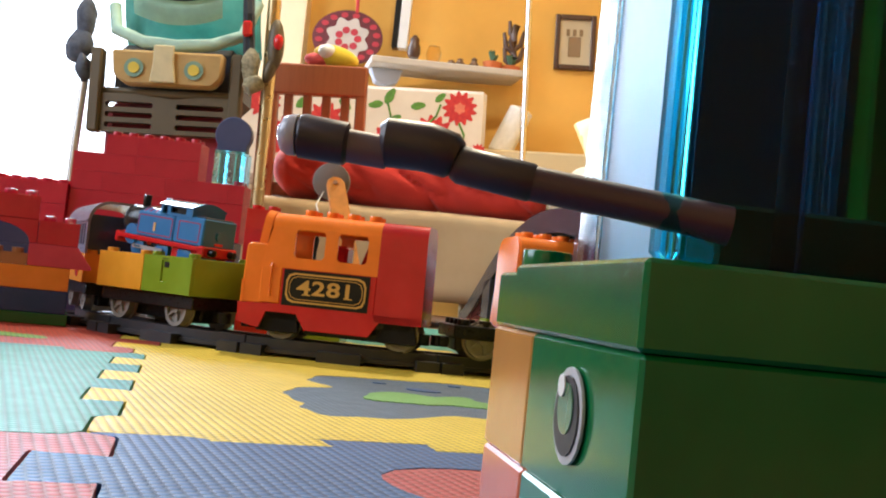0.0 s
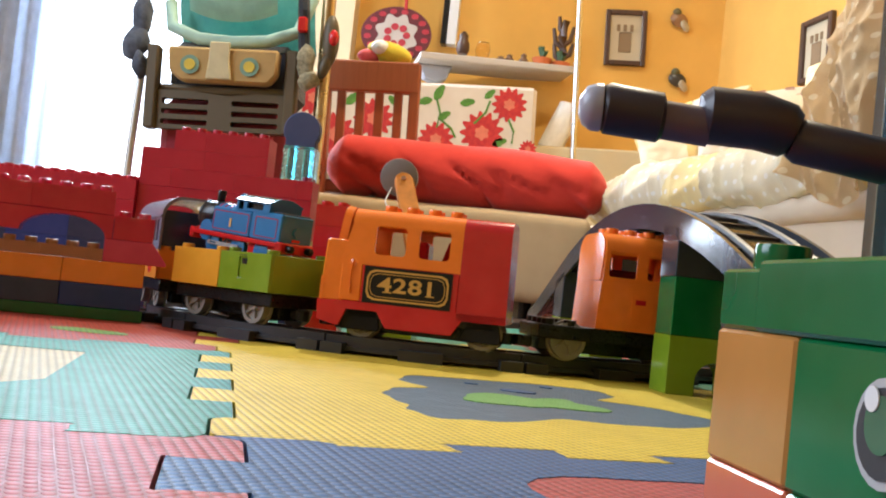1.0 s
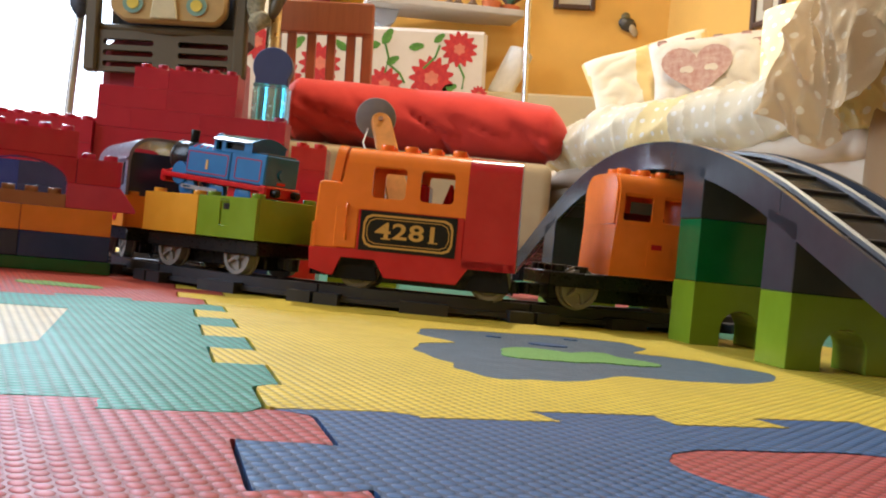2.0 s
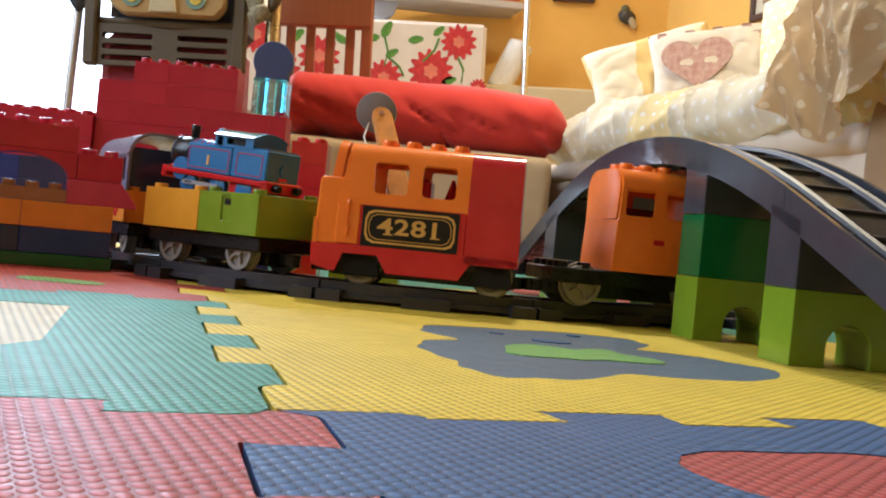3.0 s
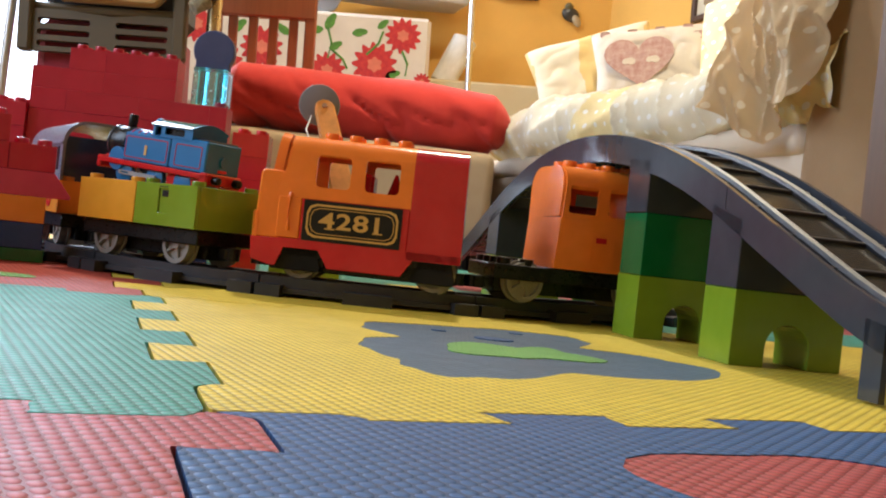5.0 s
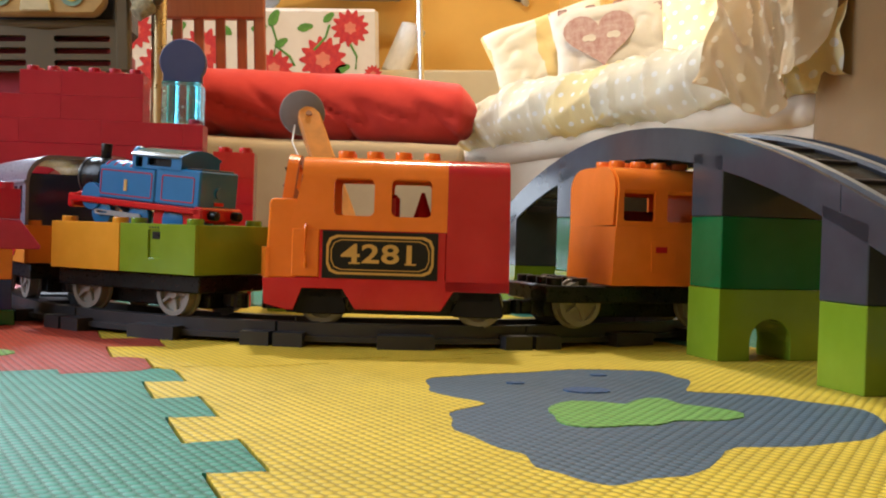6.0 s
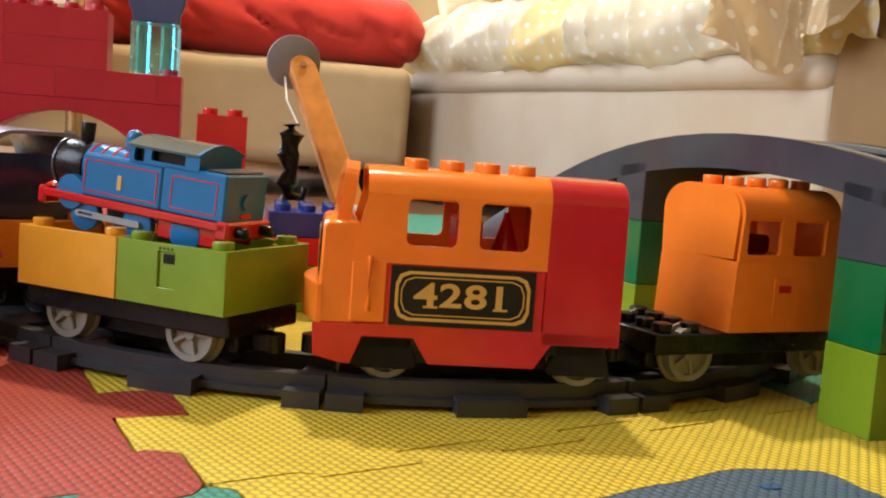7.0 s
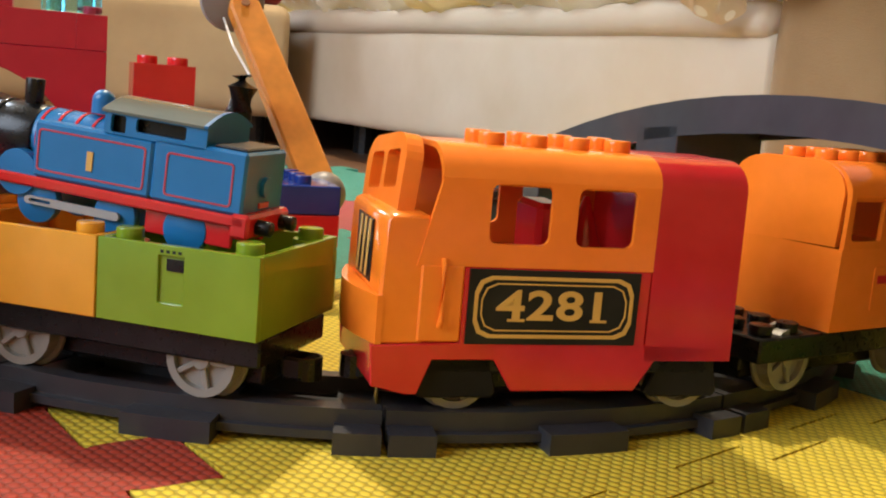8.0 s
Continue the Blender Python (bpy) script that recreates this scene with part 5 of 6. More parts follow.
ro2.matrix_world = SOFA
tagged(ro2, "cream dotted cotton throw rolled along the sofa's front edge", "blanket")


def drape_fn(u, v):
    x = 0.955 + 0.255 * u + 0.040 * v * (1 - 2 * u)
    diag = u * 8 - v * 5
    ridge = 1 - abs(noise.noise(Vector((diag * 0.42, u + v, 7)))) * 2
    crimp = (1 - abs(noise.noise(Vector((u * 5 - v * 6, u * 3 + v * 2, 19))))) ** 4
    fold = 0.030 * math.sin(diag) * (0.25 + 0.75 * v) + 0.018 * ridge * v + 0.014 * crimp + 0.005 * noise.noise(Vector((u * 14, v * 11, 2)))
    low = 0.214 + 0.070 * abs(u - 0.36) + 0.010 * math.sin(u * 11 + 1)
    z = 0.62 - (0.62 - low) * v
    y = 0.05 - 0.085 * min(1, v * 1.6) - fold * 0.9
    return Vector((x, y, z))


dr = part("hanging_cloth", sheet(drape_fn, 110, 90, 0.003, (0.30, 0.40)), dotted_cloth("tan_dots", (0.74, 0.57, 0.33), (0.84, 0.74, 0.55), 0.034), None, smooth=True)
dr.matrix_world = SOFA
tagged(dr, "tan dotted cloth draped in folds over the sofa", "blanket")


# added brown box; its dark colour stands for shade at the sofa's end
end_box = thing("sofa_end_box", SOFA, "brown box added in place of the sofa's shaded end", "cupboard")
SHADEBROWN = wood("shade_brown", (0.14, 0.065, 0.02), (0.09, 0.04, 0.012), 0.5, 0.3)
part("carcass", box(1.280, 1.99, -0.05, 0.60, 0.02, 0.95, 0.006), SHADEBROWN, end_box)
part("plinth", box(1.295, 1.99, -0.03, 0.58, -0.0125, 0.02, 0.003), SHADEBROWN, end_box)
part("top", box(1.270, 2.0, -0.06, 0.61, 0.95, 0.975, 0.004), SHADEBROWN, end_box)


def cushion(w, h, d, n=40):
    bm = bmesh.new()
    uvl = bm.loops.layers.uv.new("UVMap")
    for s in (-1, 1):
        def pt(i, j):
            u, v = 2 * i / n - 1, 2 * j / n - 1
            k = (1 - u ** 4) * (1 - v ** 4)
            pinch = 1 - 0.07 * (1 - abs(u)) * v * v
            pin2 = 1 - 0.07 * (1 - abs(v)) * u * u
            return Vector((u * w / 2 * pin2, s * d / 2 * max(0, k) ** 0.45 + 0.006 * noise.noise(Vector((u * 2, v * 2, s))) - s * 0.007 * max(0, k) * (1 - abs(noise.noise(Vector((u * 2.4 + v * 1.3, v * 2.2 - u, 3 + s + w * 9))))) ** 6, v * h / 2 * pinch))
        g = [[bm.verts.new(pt(i, j)) for j in range(n + 1)] for i in range(n + 1)]
        for i in range(n):
            for j in range(n):
                f = bm.faces.new((g[i][j], g[i + 1][j], g[i + 1][j + 1], g[i][j + 1]))
                for lp, (a, b) in zip(f.loops, ((i, j), (i + 1, j), (i + 1, j + 1), (i, j + 1))):
                    lp[uvl].uv = (a / n * w, b / n * h)
    bmesh.ops.remove_doubles(bm, verts=bm.verts, dist=0.002)
    return bm


LINEN = cloth("linen", (0.70, 0.63, 0.52), (0.60, 0.53, 0.42), 14)
ROSE = cloth("rose_print", (0.40, 0.20, 0.17), (0.56, 0.42, 0.36), 60)
YSTRIPE = dotted_cloth("yellow_stripe", (0.80, 0.72, 0.52), None, 0.05, (0.74, 0.50, 0.12), 0.19)
hc = thing("heart_cushion", pose(0.655, 2.70, 0.545, -14, -10, -14), "linen cushion printed with a large rose-brown heart", "cushion")
part("cover", cushion(0.31, 0.22, 0.10), LINEN, hc, smooth=True)
heart = []
for k in range(36):
    a = 2 * math.pi * k / 36
    heart.append((0.0055 * 16 * math.sin(a) ** 3, 0.0050 * (13 * math.cos(a) - 5 * math.cos(2 * a) - 2 * math.cos(3 * a) - math.cos(4 * a)) + 0.004))
hp = part("heart_print", prism(heart, 0.002), ROSE, hc, "rose-brown printed heart")
hp.matrix_basis = Matrix.Translation((-0.035, -0.0535, 0))
for dx in (-0.03, 0.03):
    o = part("print_motif", slab(blob(0, 0, [(0, 0.02), (90, 0.010), (180, 0.014), (270, 0.004)]), 0, 0.001), LINEN, hc)
    o.matrix_basis = pose(-0.035 + dx, -0.0538, 0.0, 90, 0, 0)
for k in range(4):
    o = part("border_motif", box(0.105, 0.135, -0.036, -0.034, -0.085 + k * 0.045, -0.060 + k * 0.045, 0.003), ROSE, hc)
    o = part("border_motif", box(-0.13 + k * 0.07, -0.105 + k * 0.07, -0.030, -0.028, 0.086, 0.100, 0.003), ROSE, hc)
c2 = part("striped_cushion", cushion(0.35, 0.22, 0.11), YSTRIPE, None, smooth=True)
c2.matrix_world = pose(0.535, 2.86, 0.545, -16, -20, -10)
tagged(c2, "cream cushion with broad mustard stripes", "cushion")
c3 = part("dotted_cushion", cushion(0.42, 0.42, 0.14), YELLOWDOT, None, smooth=True)
c3.matrix_world = pose(0.89, 2.45, 0.54, -14, -8, -45)
tagged(c3, "large cream dotted cushion against the sofa back", "cushion")
c4 = part("dotted_cushion", cushion(0.50, 0.46, 0.14), YELLOWDOT, None, smooth=True)
c4.matrix_world = pose(0.86, 2.02, 0.52, -14, 0, -66)
tagged(c4, "large cream dotted cushion against the sofa back", "cushion")

# ---- chair, table, push-chair, wall things ----
CHERRY = wood("cherry_wood", (0.34, 0.10, 0.035), (0.26, 0.07, 0.025))


def dining_chair(m):
    t = thing("dining_chair", m, "cherry-stained wooden chair with a slatted back", "chair")
    w, d = 0.23, 0.40
    for x in (-w / 2 + 0.012, w / 2 - 0.012):
        part("leg", box(x - 0.012, x + 0.012, -0.014, 0.014, -0.04, 0.555, 0.003), CHERRY, t)
        part("leg", box(x - 0.012, x + 0.012, d - 0.014, d + 0.014, -0.04, 0.27, 0.003), CHERRY, t)
    part("top_rail", box(-w / 2, w / 2, -0.016, 0.012, 0.490, 0.562, 0.004), CHERRY, t)
    part("lower_rail", box(-w / 2 + 0.02, w / 2 - 0.02, -0.010, 0.010, 0.300, 0.33, 0.003), CHERRY, t)
    for k in range(4):
        x = -0.066 + k * 0.044
        part("slat", box(x - 0.010, x + 0.010, -0.007, 0.007, 0.325, 0.495, 0.002), CHERRY, t)
    part("seat", box(-w / 2, w / 2, 0.0, d, 0.255, 0.285, 0.006), CHERRY, t)
    return t


dining_chair(pose(-0.280, 2.36, 0, 0, LEAN, 0))
tb = thing("toy_bundle", pose(-0.268, 2.372, 0.566), "bright yellow and pink soft toy bundle on the chair back", "soft toy")
part("yellow_lump", ball(0.055, 0.025, 0.026), cloth("toy_yellow_fabric", (0.72, 0.55, 0.03)), tb, smooth=True).matrix_basis = pose(0.0, 0, 0.022, 0, 12, 0)
part("pink_lump", ball(0.03, 0.02, 0.016), cloth("toy_pink_fabric", (0.75, 0.12, 0.13)), tb, smooth=True).matrix_basis = pose(-0.045, 0, 0.012)
part("white_lump", ball(0.022, 0.02, 0.018), WHITE, tb, smooth=True).matrix_basis = pose(-0.02, -0.012, 0.03)


def print_cloth():
    """Off-white oilcloth with scattered red blooms and green leaves in the weave's own print."""
    m, nt, b = node_mat("floral_oilcloth")
    b.inputs["Roughness"].default_value = 0.5
    v = coords(nt)
    nt.links.new(mix_col(nt, ramp(nt, noise_tex(nt, v, 8, 4), 0, 1), (0.62, 0.54, 0.44), (0.70, 0.63, 0.53)), b.inputs["Base Color"])
    return m


tab = thing("dining_table", pose(-0.085, 3.46, 0, 0, LEAN, 0), "table under an off-white oilcloth printed with red flowers", "table")
OIL = print_cloth()
part("tabletop", box(-0.64, 0.20, 0.0, 0.25, 0.735, 0.750, 0.004), CHERRY, tab)
part("tablecloth", box(-0.66, 0.205, -0.006, 0.26, 0.42, 0.7535, 0.012), OIL, tab, "off-white oilcloth with red flowers")
BLOOM = cloth("bloom_red", (0.60, 0.05, 0.035), (0.40, 0.02, 0.03), 60)
LEAF = cloth("leaf_green", (0.13, 0.30, 0.04), (0.07, 0.18, 0.03), 40)


def bloom(x, z, r, n=13, seed=0):
    pts = []
    for k in range(n * 2):
        a = 180 * k / n
        pts.append((a, r * (1.0 if k % 2 else 0.74)))
    o = part("printed_flower", slab(blob(0, 0, pts), 0, 0.0012), BLOOM, tab, "printed red flower")
    o.matrix_basis = pose(x, -0.0065, z, 90, 0, 0)
    c = part("flower_eye", slab(blob(0, 0, [(k * 30, r * (0.34 if k % 2 else 0.26)) for k in range(12)]), 0.0012, 0.002), cloth("bloom_heart", (0.70, 0.20, 0.12)), o)


def leaf(x, z, s, rot):
    o = part("printed_leaf", slab(blob(0, 0, [(0, s), (50, s * 0.55), (90, s * 0.42), (140, s * 0.5), (180, s * 0.7), (220, s * 0.5), (270, s * 0.42), (320, s * 0.5)]), 0, 0.0012), LEAF, tab, "printed green leaf")
    o.matrix_basis = pose(x, -0.0065, z, 90, 0, 0) @ pose(0, 0, 0, 0, 0, rot)


bloom(0.028, 0.590, 0.075)
bloom(0.115, 0.690, 0.060)
bloom(-0.125, 0.560, 0.062)
bloom(0.185, 0.545, 0.030)
bloom(-0.34, 0.62, 0.070)
bloom(-0.47, 0.56, 0.075)
bloom(-0.55, 0.68, 0.060)
bloom(-0.40, 0.48, 0.055)
leaf(-0.42, 0.68, 0.035, 40)
leaf(-0.27, 0.68, 0.030, 140)
leaf(-0.30, 0.52, 0.034, 80)
leaf(-0.125, 0.715, 0.035, 60)
leaf(-0.165, 0.690, 0.030, 190)
leaf(-0.105, 0.640, 0.028, 30)
leaf(-0.030, 0.690, 0.030, 10)
leaf(0.045, 0.720, 0.026, 40)
leaf(0.085, 0.560, 0.030, 20)
for x0, z0, x1, z1 in ((-0.125, 0.60, -0.13, 0.70), (-0.115, 0.63, -0.06, 0.57), (0.0, 0.62, 0.05, 0.70), (0.115, 0.64, 0.13, 0.56)):
    part("printed_stem", tube([(x0, -0.0065, z0), ((x0 + x1) / 2 + 0.012, -0.0065, (z0 + z1) / 2), (x1, -0.0065, z1)], 0.004, 6), LEAF, tab)

# push-chair with its basket
PRAM = thing("pushchair", pose(-0.518, 2.12, -0.010, 0, LEAN, 0), "folded teal pushchair with olive basket and owl pouch by the window", "pushchair")
TEAL = cloth("pram_teal", (0.17, 0.43, 0.37), (0.10, 0.30, 0.27), 18)
OLIVE = paint("pram_olive", (0.10, 0.075, 0.035), 0.5)
DKCL = cloth("pram_dark", (0.035, 0.04, 0.05))
seatfn = lambda u, v: Vector((-0.145 + 0.29 * u, -0.05 + 0.10 * (2 * u - 1) ** 2 * (1 - v) - 0.02 * math.sin(v * 7), 0.50 + 0.025 * (2 * u - 1) ** 2 + 0.34 * v))
part("seat_fabric", sheet(seatfn, 24, 20, 0.02, (0.3, 0.3)), TEAL, PRAM, smooth=True)
part("seat_rim", tube([(-0.145, -0.05, 0.60), (-0.13, -0.075, 0.545), (-0.07, -0.085, 0.520), (0.0, -0.088, 0.514), (0.07, -0.085, 0.520), (0.13, -0.075, 0.545), (0.15, -0.05, 0.62)], 0.013, 10), cloth("pram_light", (0.45, 0.66, 0.55)), PRAM, smooth=True)
part("inner_pad", sheet(lambda u, v: Vector((-0.09 + 0.18 * u, -0.095 - 0.01 * math.sin(3 * v), 0.555 + 0.02 * (2 * u - 1) ** 2 + 0.06 * v)), 14, 8, 0.012), cloth("pram_mint", (0.48, 0.70, 0.58)), PRAM, smooth=True)
part("dark_band", sheet(lambda u, v: Vector((-0.085 + 0.18 * u, -0.112, 0.600 + 0.022 * (2 * u - 1) ** 2 + 0.028 * v)), 14, 4, 0.008), cloth("pram_navy", (0.06, 0.09, 0.16)), PRAM, smooth=True)
pch = part("pouch", prism([(-0.120, 0.495), (0.105, 0.495), (0.103, 0.445), (0.085, 0.425), (-0.090, 0.425), (-0.115, 0.445)], 0.03, (), 0.005), cloth("pouch_tan", (0.50, 0.33, 0.12)), PRAM, "tan owl-eyed pouch", smooth=True)
pch.matrix_basis = Matrix.Translation((0, -0.125, 0))
for x in (-0.072, 0.048):
    part("eye_ring", slab(blob(0, 0, [(k * 60, 0.019) for k in range(6)]), 0, 0.003), cloth("owl_teal", (0.22, 0.36, 0.28)), pch).matrix_basis = pose(x, -0.0005, 0.458, 90, 0, 0)
    part("eye_disc", slab(blob(0, 0, [(k * 60, 0.011) for k in range(6)]), 0.003, 0.005), cloth("owl_yellow", (0.75, 0.58, 0.08)), pch).matrix_basis = pose(x, -0.0005, 0.458, 90, 0, 0)
part("beak_flap", prism([(-0.033, 0.505), (0.008, 0.505), (0.008, 0.470), (0.014, 0.430), (-0.038, 0.430), (-0.033, 0.470)], 0.006, (), 0.002), cloth("owl_cream", (0.66, 0.58, 0.34)), pch).matrix_basis = Matrix.Translation((0, -0.008, 0))
grille = prism([(-0.155, 0.410), (0.125, 0.410), (0.120, 0.332), (-0.150, 0.332)], 0.02, [rounded(x - 0.048, x + 0.048, z, z + 0.011, 0.004, 2) for x in (-0.085, 0.058) for z in (0.341, 0.362, 0.383)], 0.0)
part("basket_panel", grille, OLIVE, PRAM, "olive slotted basket panel").matrix_basis = Matrix.Translation((0, -0.10, 0))
part("basket", box(-0.145, 0.115, -0.075, 0.10, 0.20, 0.40, 0.02), cloth("basket_red", (0.30, 0.03, 0.05)), PRAM)
for x in (-0.155, 0.128):
    part("side_strut", box(x - 0.012, x + 0.012, -0.11, -0.08, 0.33, 0.50, 0.004), OLIVE, PRAM)
part("frame_tube", tube([(-0.185, -0.08, 0.46), (-0.200, -0.07, 0.30), (-0.222, -0.06, -0.02)], 0.008, 10), metal("pram_alloy", (0.6, 0.6, 0.58), 0.35), PRAM, smooth=True)
part("frame_tube", tube([(0.190, -0.08, 0.62), (0.186, -0.07, 0.46), (0.178, -0.06, 0.20), (0.170, -0.05, -0.02)], 0.0135, 14), metal("pram_brass", (0.55, 0.42, 0.22), 0.3), PRAM, smooth=True)
hg = ball(0.017, 0.016, 0.052, 18)
put(hg, ball(0.012, 0.014, 0.03, 14), pose(-0.008, 0.0, -0.05, 0, 18, 0))
part("hinge", hg, OLIVE, PRAM, smooth=True).matrix_basis = Matrix.Translation((0.202, -0.10, 0.525))
part("hinge_button", ball(0.01, 0.01, 0.016), RED, PRAM, smooth=True).matrix_basis = Matrix.Translation((0.212, -0.125, 0.525))
part("strap", tube([(0.140, -0.10, 0.66), (0.146, -0.11, 0.58), (0.150, -0.10, 0.50)], 0.012, 8), DKCL, PRAM, smooth=True)
part("strap_clip", box(0.138, 0.156, -0.125, -0.105, 0.535, 0.565, 0.003), RED, PRAM)
sp = ball(0.020, 0.02, 0.045, 16)
put(sp, ball(0.026, 0.02, 0.038, 16), pose(-0.008, -0.006, -0.055, 0, 20, 0))
put(sp, ball(0.017, 0.018, 0.03, 14), pose(0.006, -0.012, -0.10, 0, -12, 0))
for q in sp.verts:
    q.co += Vector(noise.noise_vector(q.co * 40)) * 0.006
part("side_pocket", sp, cloth("pram_slate", (0.12, 0.14, 0.19), (0.05, 0.06, 0.08), 60), PRAM, smooth=True).matrix_basis = Matrix.Translation((-0.192, -0.08, 0.56))
netm = cloth("net_cream", (0.42, 0.38, 0.24), (0.16, 0.14, 0.08), 120)
nb_ = ball(0.018, 0.012, 0.035, 16)
put(nb_, ball(0.020, 0.012, 0.022, 14), pose(0.008, -0.004, -0.035, 0, 30, 0))
for q in nb_.verts:
    q.co += Vector(noise.noise_vector(q.co * 60)) * 0.008
part("net_pocket", nb_, netm, PRAM, smooth=True).matrix_basis = Matrix.Translation((0.156, -0.11, 0.475))
part("cross_bar", tube([(-0.16, -0.085, 0.418), (0.0, -0.10, 0.412), (0.135, -0.085, 0.418)], 0.008, 8), OLIVE, PRAM, smooth=True)
part("under_seat", box(-0.135, 0.125, -0.07, 0.08, 0.40, 0.52, 0.02), DKCL, PRAM)
for x, y in ((-0.222, -0.06), (0.170, -0.05), (-0.2, 0.30), (0.16, 0.30)):
    part("wheel", cyl(0.05, 0.02, 20, bev=0.004), DKCL, PRAM, smooth=True).matrix_basis = pose(x - 0.01, y, 0.038, 0, 90, 0)

# shelf and ornaments on the north wall
sh = thing("wall_shelf", pose(-0.07, 3.66, 0.862, 0, LEAN, 13), "pale grey wall shelf crowded with small ornaments", "shelf")
part("board", box(-0.28, 0.27, -0.09, 0.12, -0.012, 0.012, 0.004), paint("shelf_pale", (0.55, 0.52, 0.48), 0.5), sh)
part("bracket", prism([(-0.27, -0.012), (-0.15, -0.012), (-0.17, -0.06), (-0.21, -0.075), (-0.25, -0.06)], 0.06, (), 0.004), paint("shelf_grey", (0.42, 0.45, 0.52), 0.5), sh)


def ornament(name, bm, mat, x, y, z, label, smooth=True):
    o = part(name, bm, mat, None, smooth=smooth)
    o.matrix_world = pose(x, y + (x + 0.07) * 0.23, z)
    return tagged(o, label, "ornament", "ornaments on the shelf")


def turned(profile, seg=16):
    """A turned solid from (radius, height) pairs."""
    return tube([(0, 0, z) for r, z in profile], 0, seg, [r for r, z in profile])


zsh = 0.877
ornament("wooden_figure", turned([(0.018, 0), (0.024, 0.015), (0.022, 0.04), (0.016, 0.052), (0.017, 0.066), (0.006, 0.08)]), wood("dark_wood", (0.10, 0.05, 0.03), (0.05, 0.025, 0.015)), -0.185, 3.62, zsh + 0.006, "dark carved wooden egg-shaped ornament")
ornament("glass_disc", turned([(0.02, 0), (0.026, 0.02), (0.027, 0.03), (0.02, 0.055)]), clear("clear_amber", (0.9, 0.75, 0.45)), -0.115, 3.62, zsh + 0.002, "clear amber glass round ornament")
for k, (x, h) in enumerate(((-0.05, 0.018), (-0.02, 0.030), (0.03, 0.042))):
    ornament("clay_figure", turned([(0.014, 0), (0.017, h * 0.4), (0.009, h * 0.7), (0.011, h * 0.85), (0.004, h)]), paint("clay_brown", (0.20, 0.12, 0.07)), x, 3.62, zsh - 0.002 - 0.045 * x, "small brown clay figure")


def potted(x, y, z):
    t = thing("potted_plant", pose(x, y, z), "small green succulent in an orange clay pot", "plant")
    part("pot", turned([(0.026, 0), (0.034, 0.028), (0.036, 0.034), (0.030, 0.036)]), paint("terracotta", (0.62, 0.17, 0.05)), t, smooth=True)
    for k in range(14):
        a, h = k * 2.4, 0.02 + 0.02 * ((k * 7) % 5) / 5
        part("leaf", tube([(0, 0, 0.034), (0.012 * math.cos(a), 0.012 * math.sin(a), 0.034 + h), (0.018 * math.cos(a), 0.018 * math.sin(a), 0.04 + h)], 0, 6, [0.006, 0.005, 0.001]), paint("succulent", (0.06, 0.13, 0.07)), t, smooth=True)


potted(0.095, 3.65, zsh - 0.006)
potted(0.16, 3.675, zsh - 0.010)
cactus = thing("carved_tree", pose(0.165, 3.685, zsh + 0.02), "dark brown carved branching tree ornament", "ornament", "ornaments on the shelf")
DW = wood("dark_wood", (0.10, 0.05, 0.03), (0.05, 0.025, 0.015))
part("trunk", tube([(0, 0, -0.032), (0.004, 0, 0.04), (-0.006, 0, 0.10), (0.004, 0, 0.16)], 0, 10, [0.018, 0.016, 0.018, 0.014]), DW, cactus, smooth=True)
for x, z, s in ((-0.035, 0.10, 1), (0.03, 0.11, 1), (-0.03, 0.05, 0.8), (0.032, 0.06, 0.7), (-0.02, 0.15, 0.8)):
    part("branch", tube([(0, 0, z - 0.04), (x * 0.8, 0, z - 0.02), (x * 1.1, 0, z + 0.03 * s)], 0, 8, [0.010, 0.010, 0.006]), DW, cactus, smooth=True)


def picture(m, w, h, label, inner):
    t = thing("framed_picture", m, label, "picture", "framed pictures on the wall")
    fw = 0.018
    for a, b, c, d in ((-w / 2, -w / 2 + fw, -h / 2, h / 2), (w / 2 - fw, w / 2, -h / 2, h / 2), (-w / 2 + fw, w / 2 - fw, -h / 2, -h / 2 + fw), (-w / 2 + fw, w / 2 - fw, h / 2 - fw, h / 2)):
        part("frame", box(a, b, -0.02, 0.0, c, d, 0.003), DW, t)
    part("print", box(-w / 2 + fw, w / 2 - fw, -0.008, 0.0, -h / 2 + fw, h / 2 - fw, 0), inner, t)
    part("motif", box(-w * 0.16, w * 0.14, -0.0095, -0.0085, -h * 0.26, h * 0.10, 0.002), paint("print_brown", (0.26, 0.18, 0.10)), t)
    for k in range(3):
        part("motif", box(-w * 0.22 + k * w * 0.16, -w * 0.14 + k * w * 0.16, -0.0096, -0.0086, h * 0.12, h * 0.24, 0.002), paint("print_brown", (0.26, 0.18, 0.10)), t)
    return t


PRINT = paint("print_paper", (0.55, 0.48, 0.34))
picture(pose(0.391, 3.795, 1.041, 0, LEAN, 0), 0.150, 0.205, "small dark-framed sepia print on the yellow wall", PRINT)
EAST = pose(0.74, 3.80, -0.06, 0, 0, -72)
picture(EAST @ pose(0.62, 0.0, 0.97, 0, LEAN, 0), 0.16, 0.20, "dark wooden framed picture seen edge-on", PRINT)
picture(EAST @ pose(0.88, 0.0, 1.13, 0, LEAN, 0), 0.18, 0.24, "dark wooden framed picture on the side wall", PRINT)
picture(EAST @ pose(1.22, 0.0, 1.16, 0, LEAN, 0), 0.34, 0.26, "larger black-framed print with white mount", paint("mount_white", (0.7, 0.68, 0.62)))
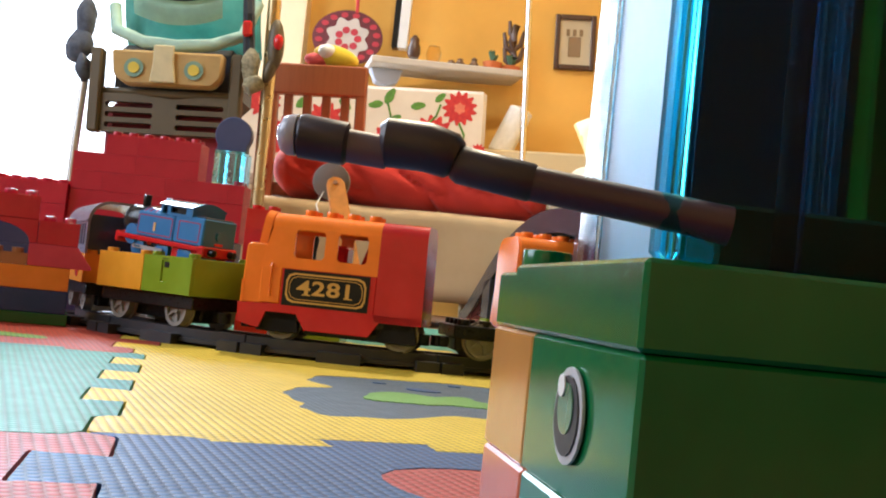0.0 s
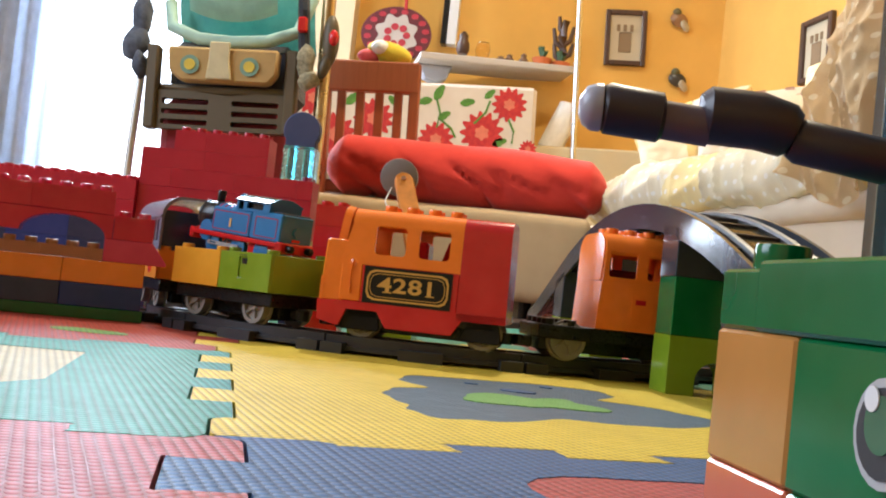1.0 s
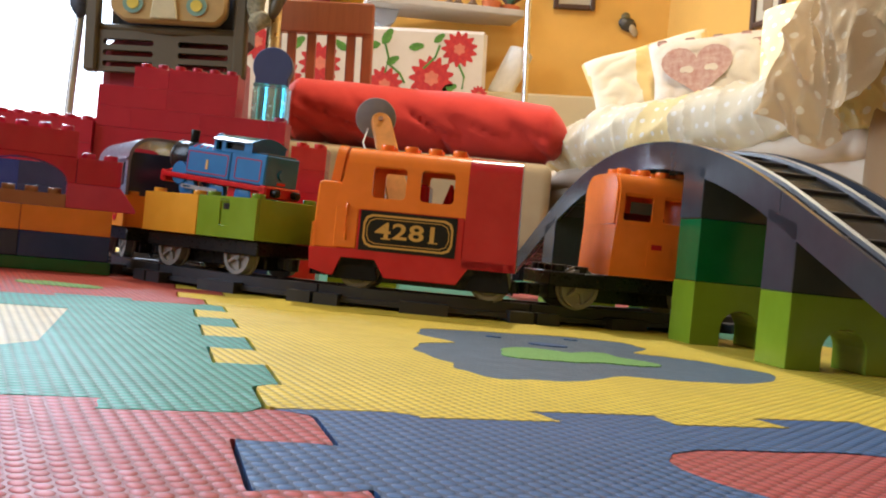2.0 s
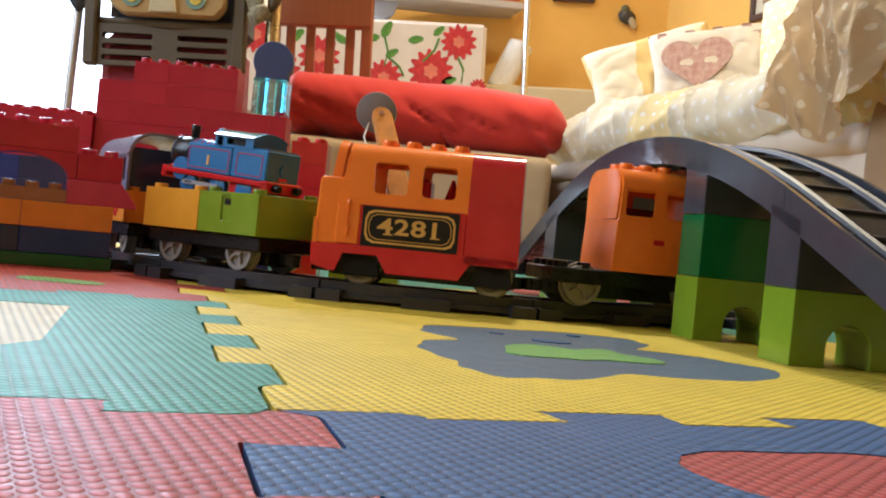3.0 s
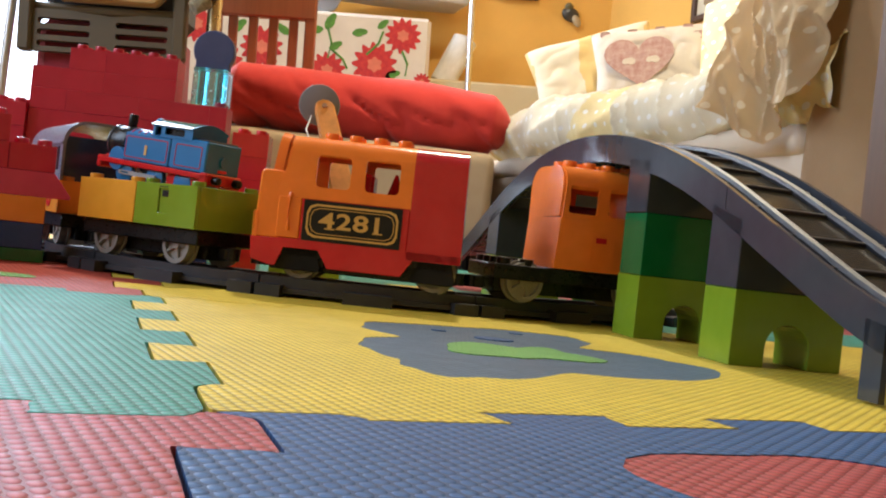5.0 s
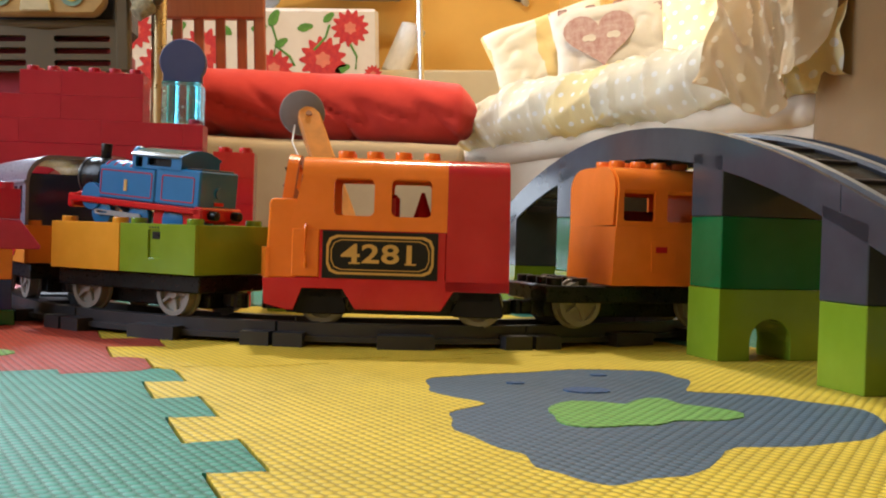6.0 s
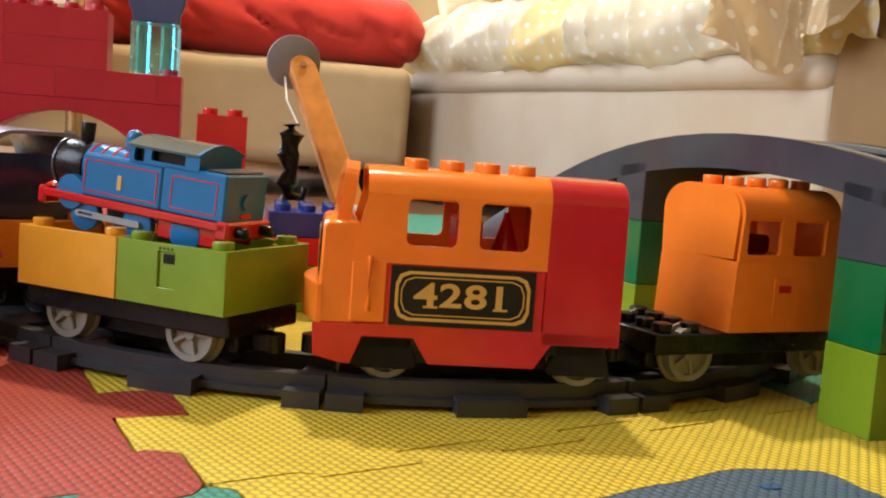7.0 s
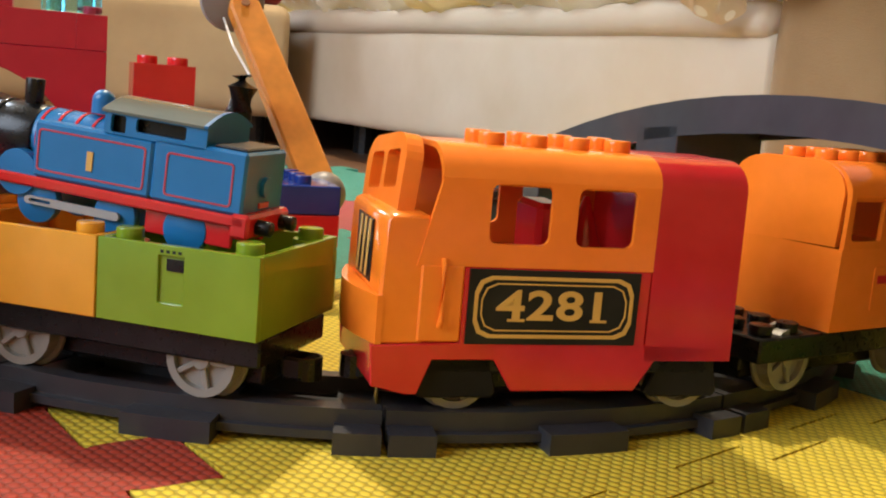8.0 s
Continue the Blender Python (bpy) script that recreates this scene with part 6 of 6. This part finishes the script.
for k, (x, z) in enumerate(((0.578, 1.125), (0.592, 0.905))):
    t = thing("wall_ornament", pose(x, 3.79, z, 0, LEAN, 0), "small painted ceramic bird-like wall ornament", "ornament")
    part("body", ball(0.034, 0.012, 0.026, 16), paint("ceramic_dark" if k else "ceramic_brown", (0.05, 0.045, 0.035) if k else (0.30, 0.15, 0.06), 0.3), t, smooth=True).matrix_basis = pose(0, -0.002, 0, 0, 25, 0)
    part("head", ball(0.016, 0.010, 0.015, 12), paint("ceramic_mid", (0.12, 0.11, 0.05), 0.3), t, smooth=True).matrix_basis = Matrix.Translation((-0.008, -0.004, 0.028))
    part("wing", ball(0.014, 0.006, 0.026, 12), paint("ceramic_light", (0.45, 0.36, 0.22), 0.3), t, smooth=True).matrix_basis = pose(0.02, -0.010, -0.022, 0, -30, 0)

# round patterned plate, glass screen edge and corner things
pl = thing("wall_plate", pose(-0.437, 3.695, 0.955, 0, LEAN, 0), "round dark plate with a red and white flower pattern", "plate")
part("rim", slab([(0.128 * math.cos(radians(a)), 0.10 * math.sin(radians(a))) for a in range(0, 360, 8)], 0, 0.012), paint("plate_maroon", (0.14, 0.03, 0.04), 0.3), pl).matrix_basis = pose(0, 0, 0, 90, 0, 0)
part("centre", slab(blob(0, 0, [(k * 22.5, 0.082 if k % 2 else 0.064) for k in range(16)]), 0.012, 0.014), paint("plate_white", (0.55, 0.50, 0.46), 0.3), pl).matrix_basis = pose(0, 0, -0.005, 90, 0, 0)
for k in range(16):
    a = radians(k * 22.5 + 8)
    part("petal", slab(blob(0, 0, [(0, 0.014), (90, 0.009), (180, 0.012), (270, 0.009)]), 0.012, 0.0145), paint("plate_red", (0.45, 0.04, 0.06), 0.3), pl).matrix_basis = pose(0.106 * math.cos(a), 0, 0.082 * math.sin(a), 90, 0, 0)
for k in range(7):
    a = radians(k * 51)
    part("petal", slab(blob(0, 0, [(0, 0.016), (120, 0.011), (240, 0.012)]), 0.014, 0.0155), paint("plate_red", (0.45, 0.04, 0.06), 0.3), pl).matrix_basis = pose(0.036 * math.cos(a), 0, 0.032 * math.sin(a) - 0.005, 90, 0, 0)
part("hanger", box(-0.006, 0.006, -0.004, 0.004, 0.09, 0.26, 0.002), paint("ribbon_red", (0.5, 0.04, 0.04)), pl).matrix_basis = Matrix.Translation((0.03, -0.01, 0))
jamb = thing("door_1", pose(-0.255, 3.70, -0.05, 0, 0, 0), "white door edge with a dark jamb beside the shelf", "door", kind="structure")
part("jamb", box(-0.022, -0.002, 0, 0.05, 0.99, 2.3, 0.002), BLACK, jamb)
part("edge", box(0.0, 0.035, 0, 0.05, 0.99, 2.3, 0.002), WFR, jamb)
pole = part("chrome_pole", tube([(0.255, 3.40, -0.0125), (0.218, 3.40, 0.70), (0.198, 3.40, 1.06), (0.128, 3.40, 2.44)], 0.0095, 14), metal("chrome", (0.75, 0.77, 0.8), 0.18), None, smooth=True)
tagged(pole, "slim chrome pole standing before the yellow wall", "pole")
bk = part("white_bucket", bolster(0.17, 0.075, 0.0), plastic("bucket_white", (0.80, 0.80, 0.78), 0.4), None, smooth=True)
bk.matrix_world = pose(0.185, 3.63, 0.66, 0, -68, 0) @ Matrix.Diagonal((1.15, 0.5, 0.62, 1))
tagged(bk, "white plastic scoop standing behind the ottoman", "container")
cab = thing("low_cabinet", pose(0.165, 3.55, 0, 0, LEAN, 0), "cream low cabinet top behind the ottoman", "cabinet")
part("body", box(-0.10, 0.55, 0, 0.22, -0.05, 0.585, 0.008), paint("cabinet_cream", (0.62, 0.52, 0.32), 0.6), cab)
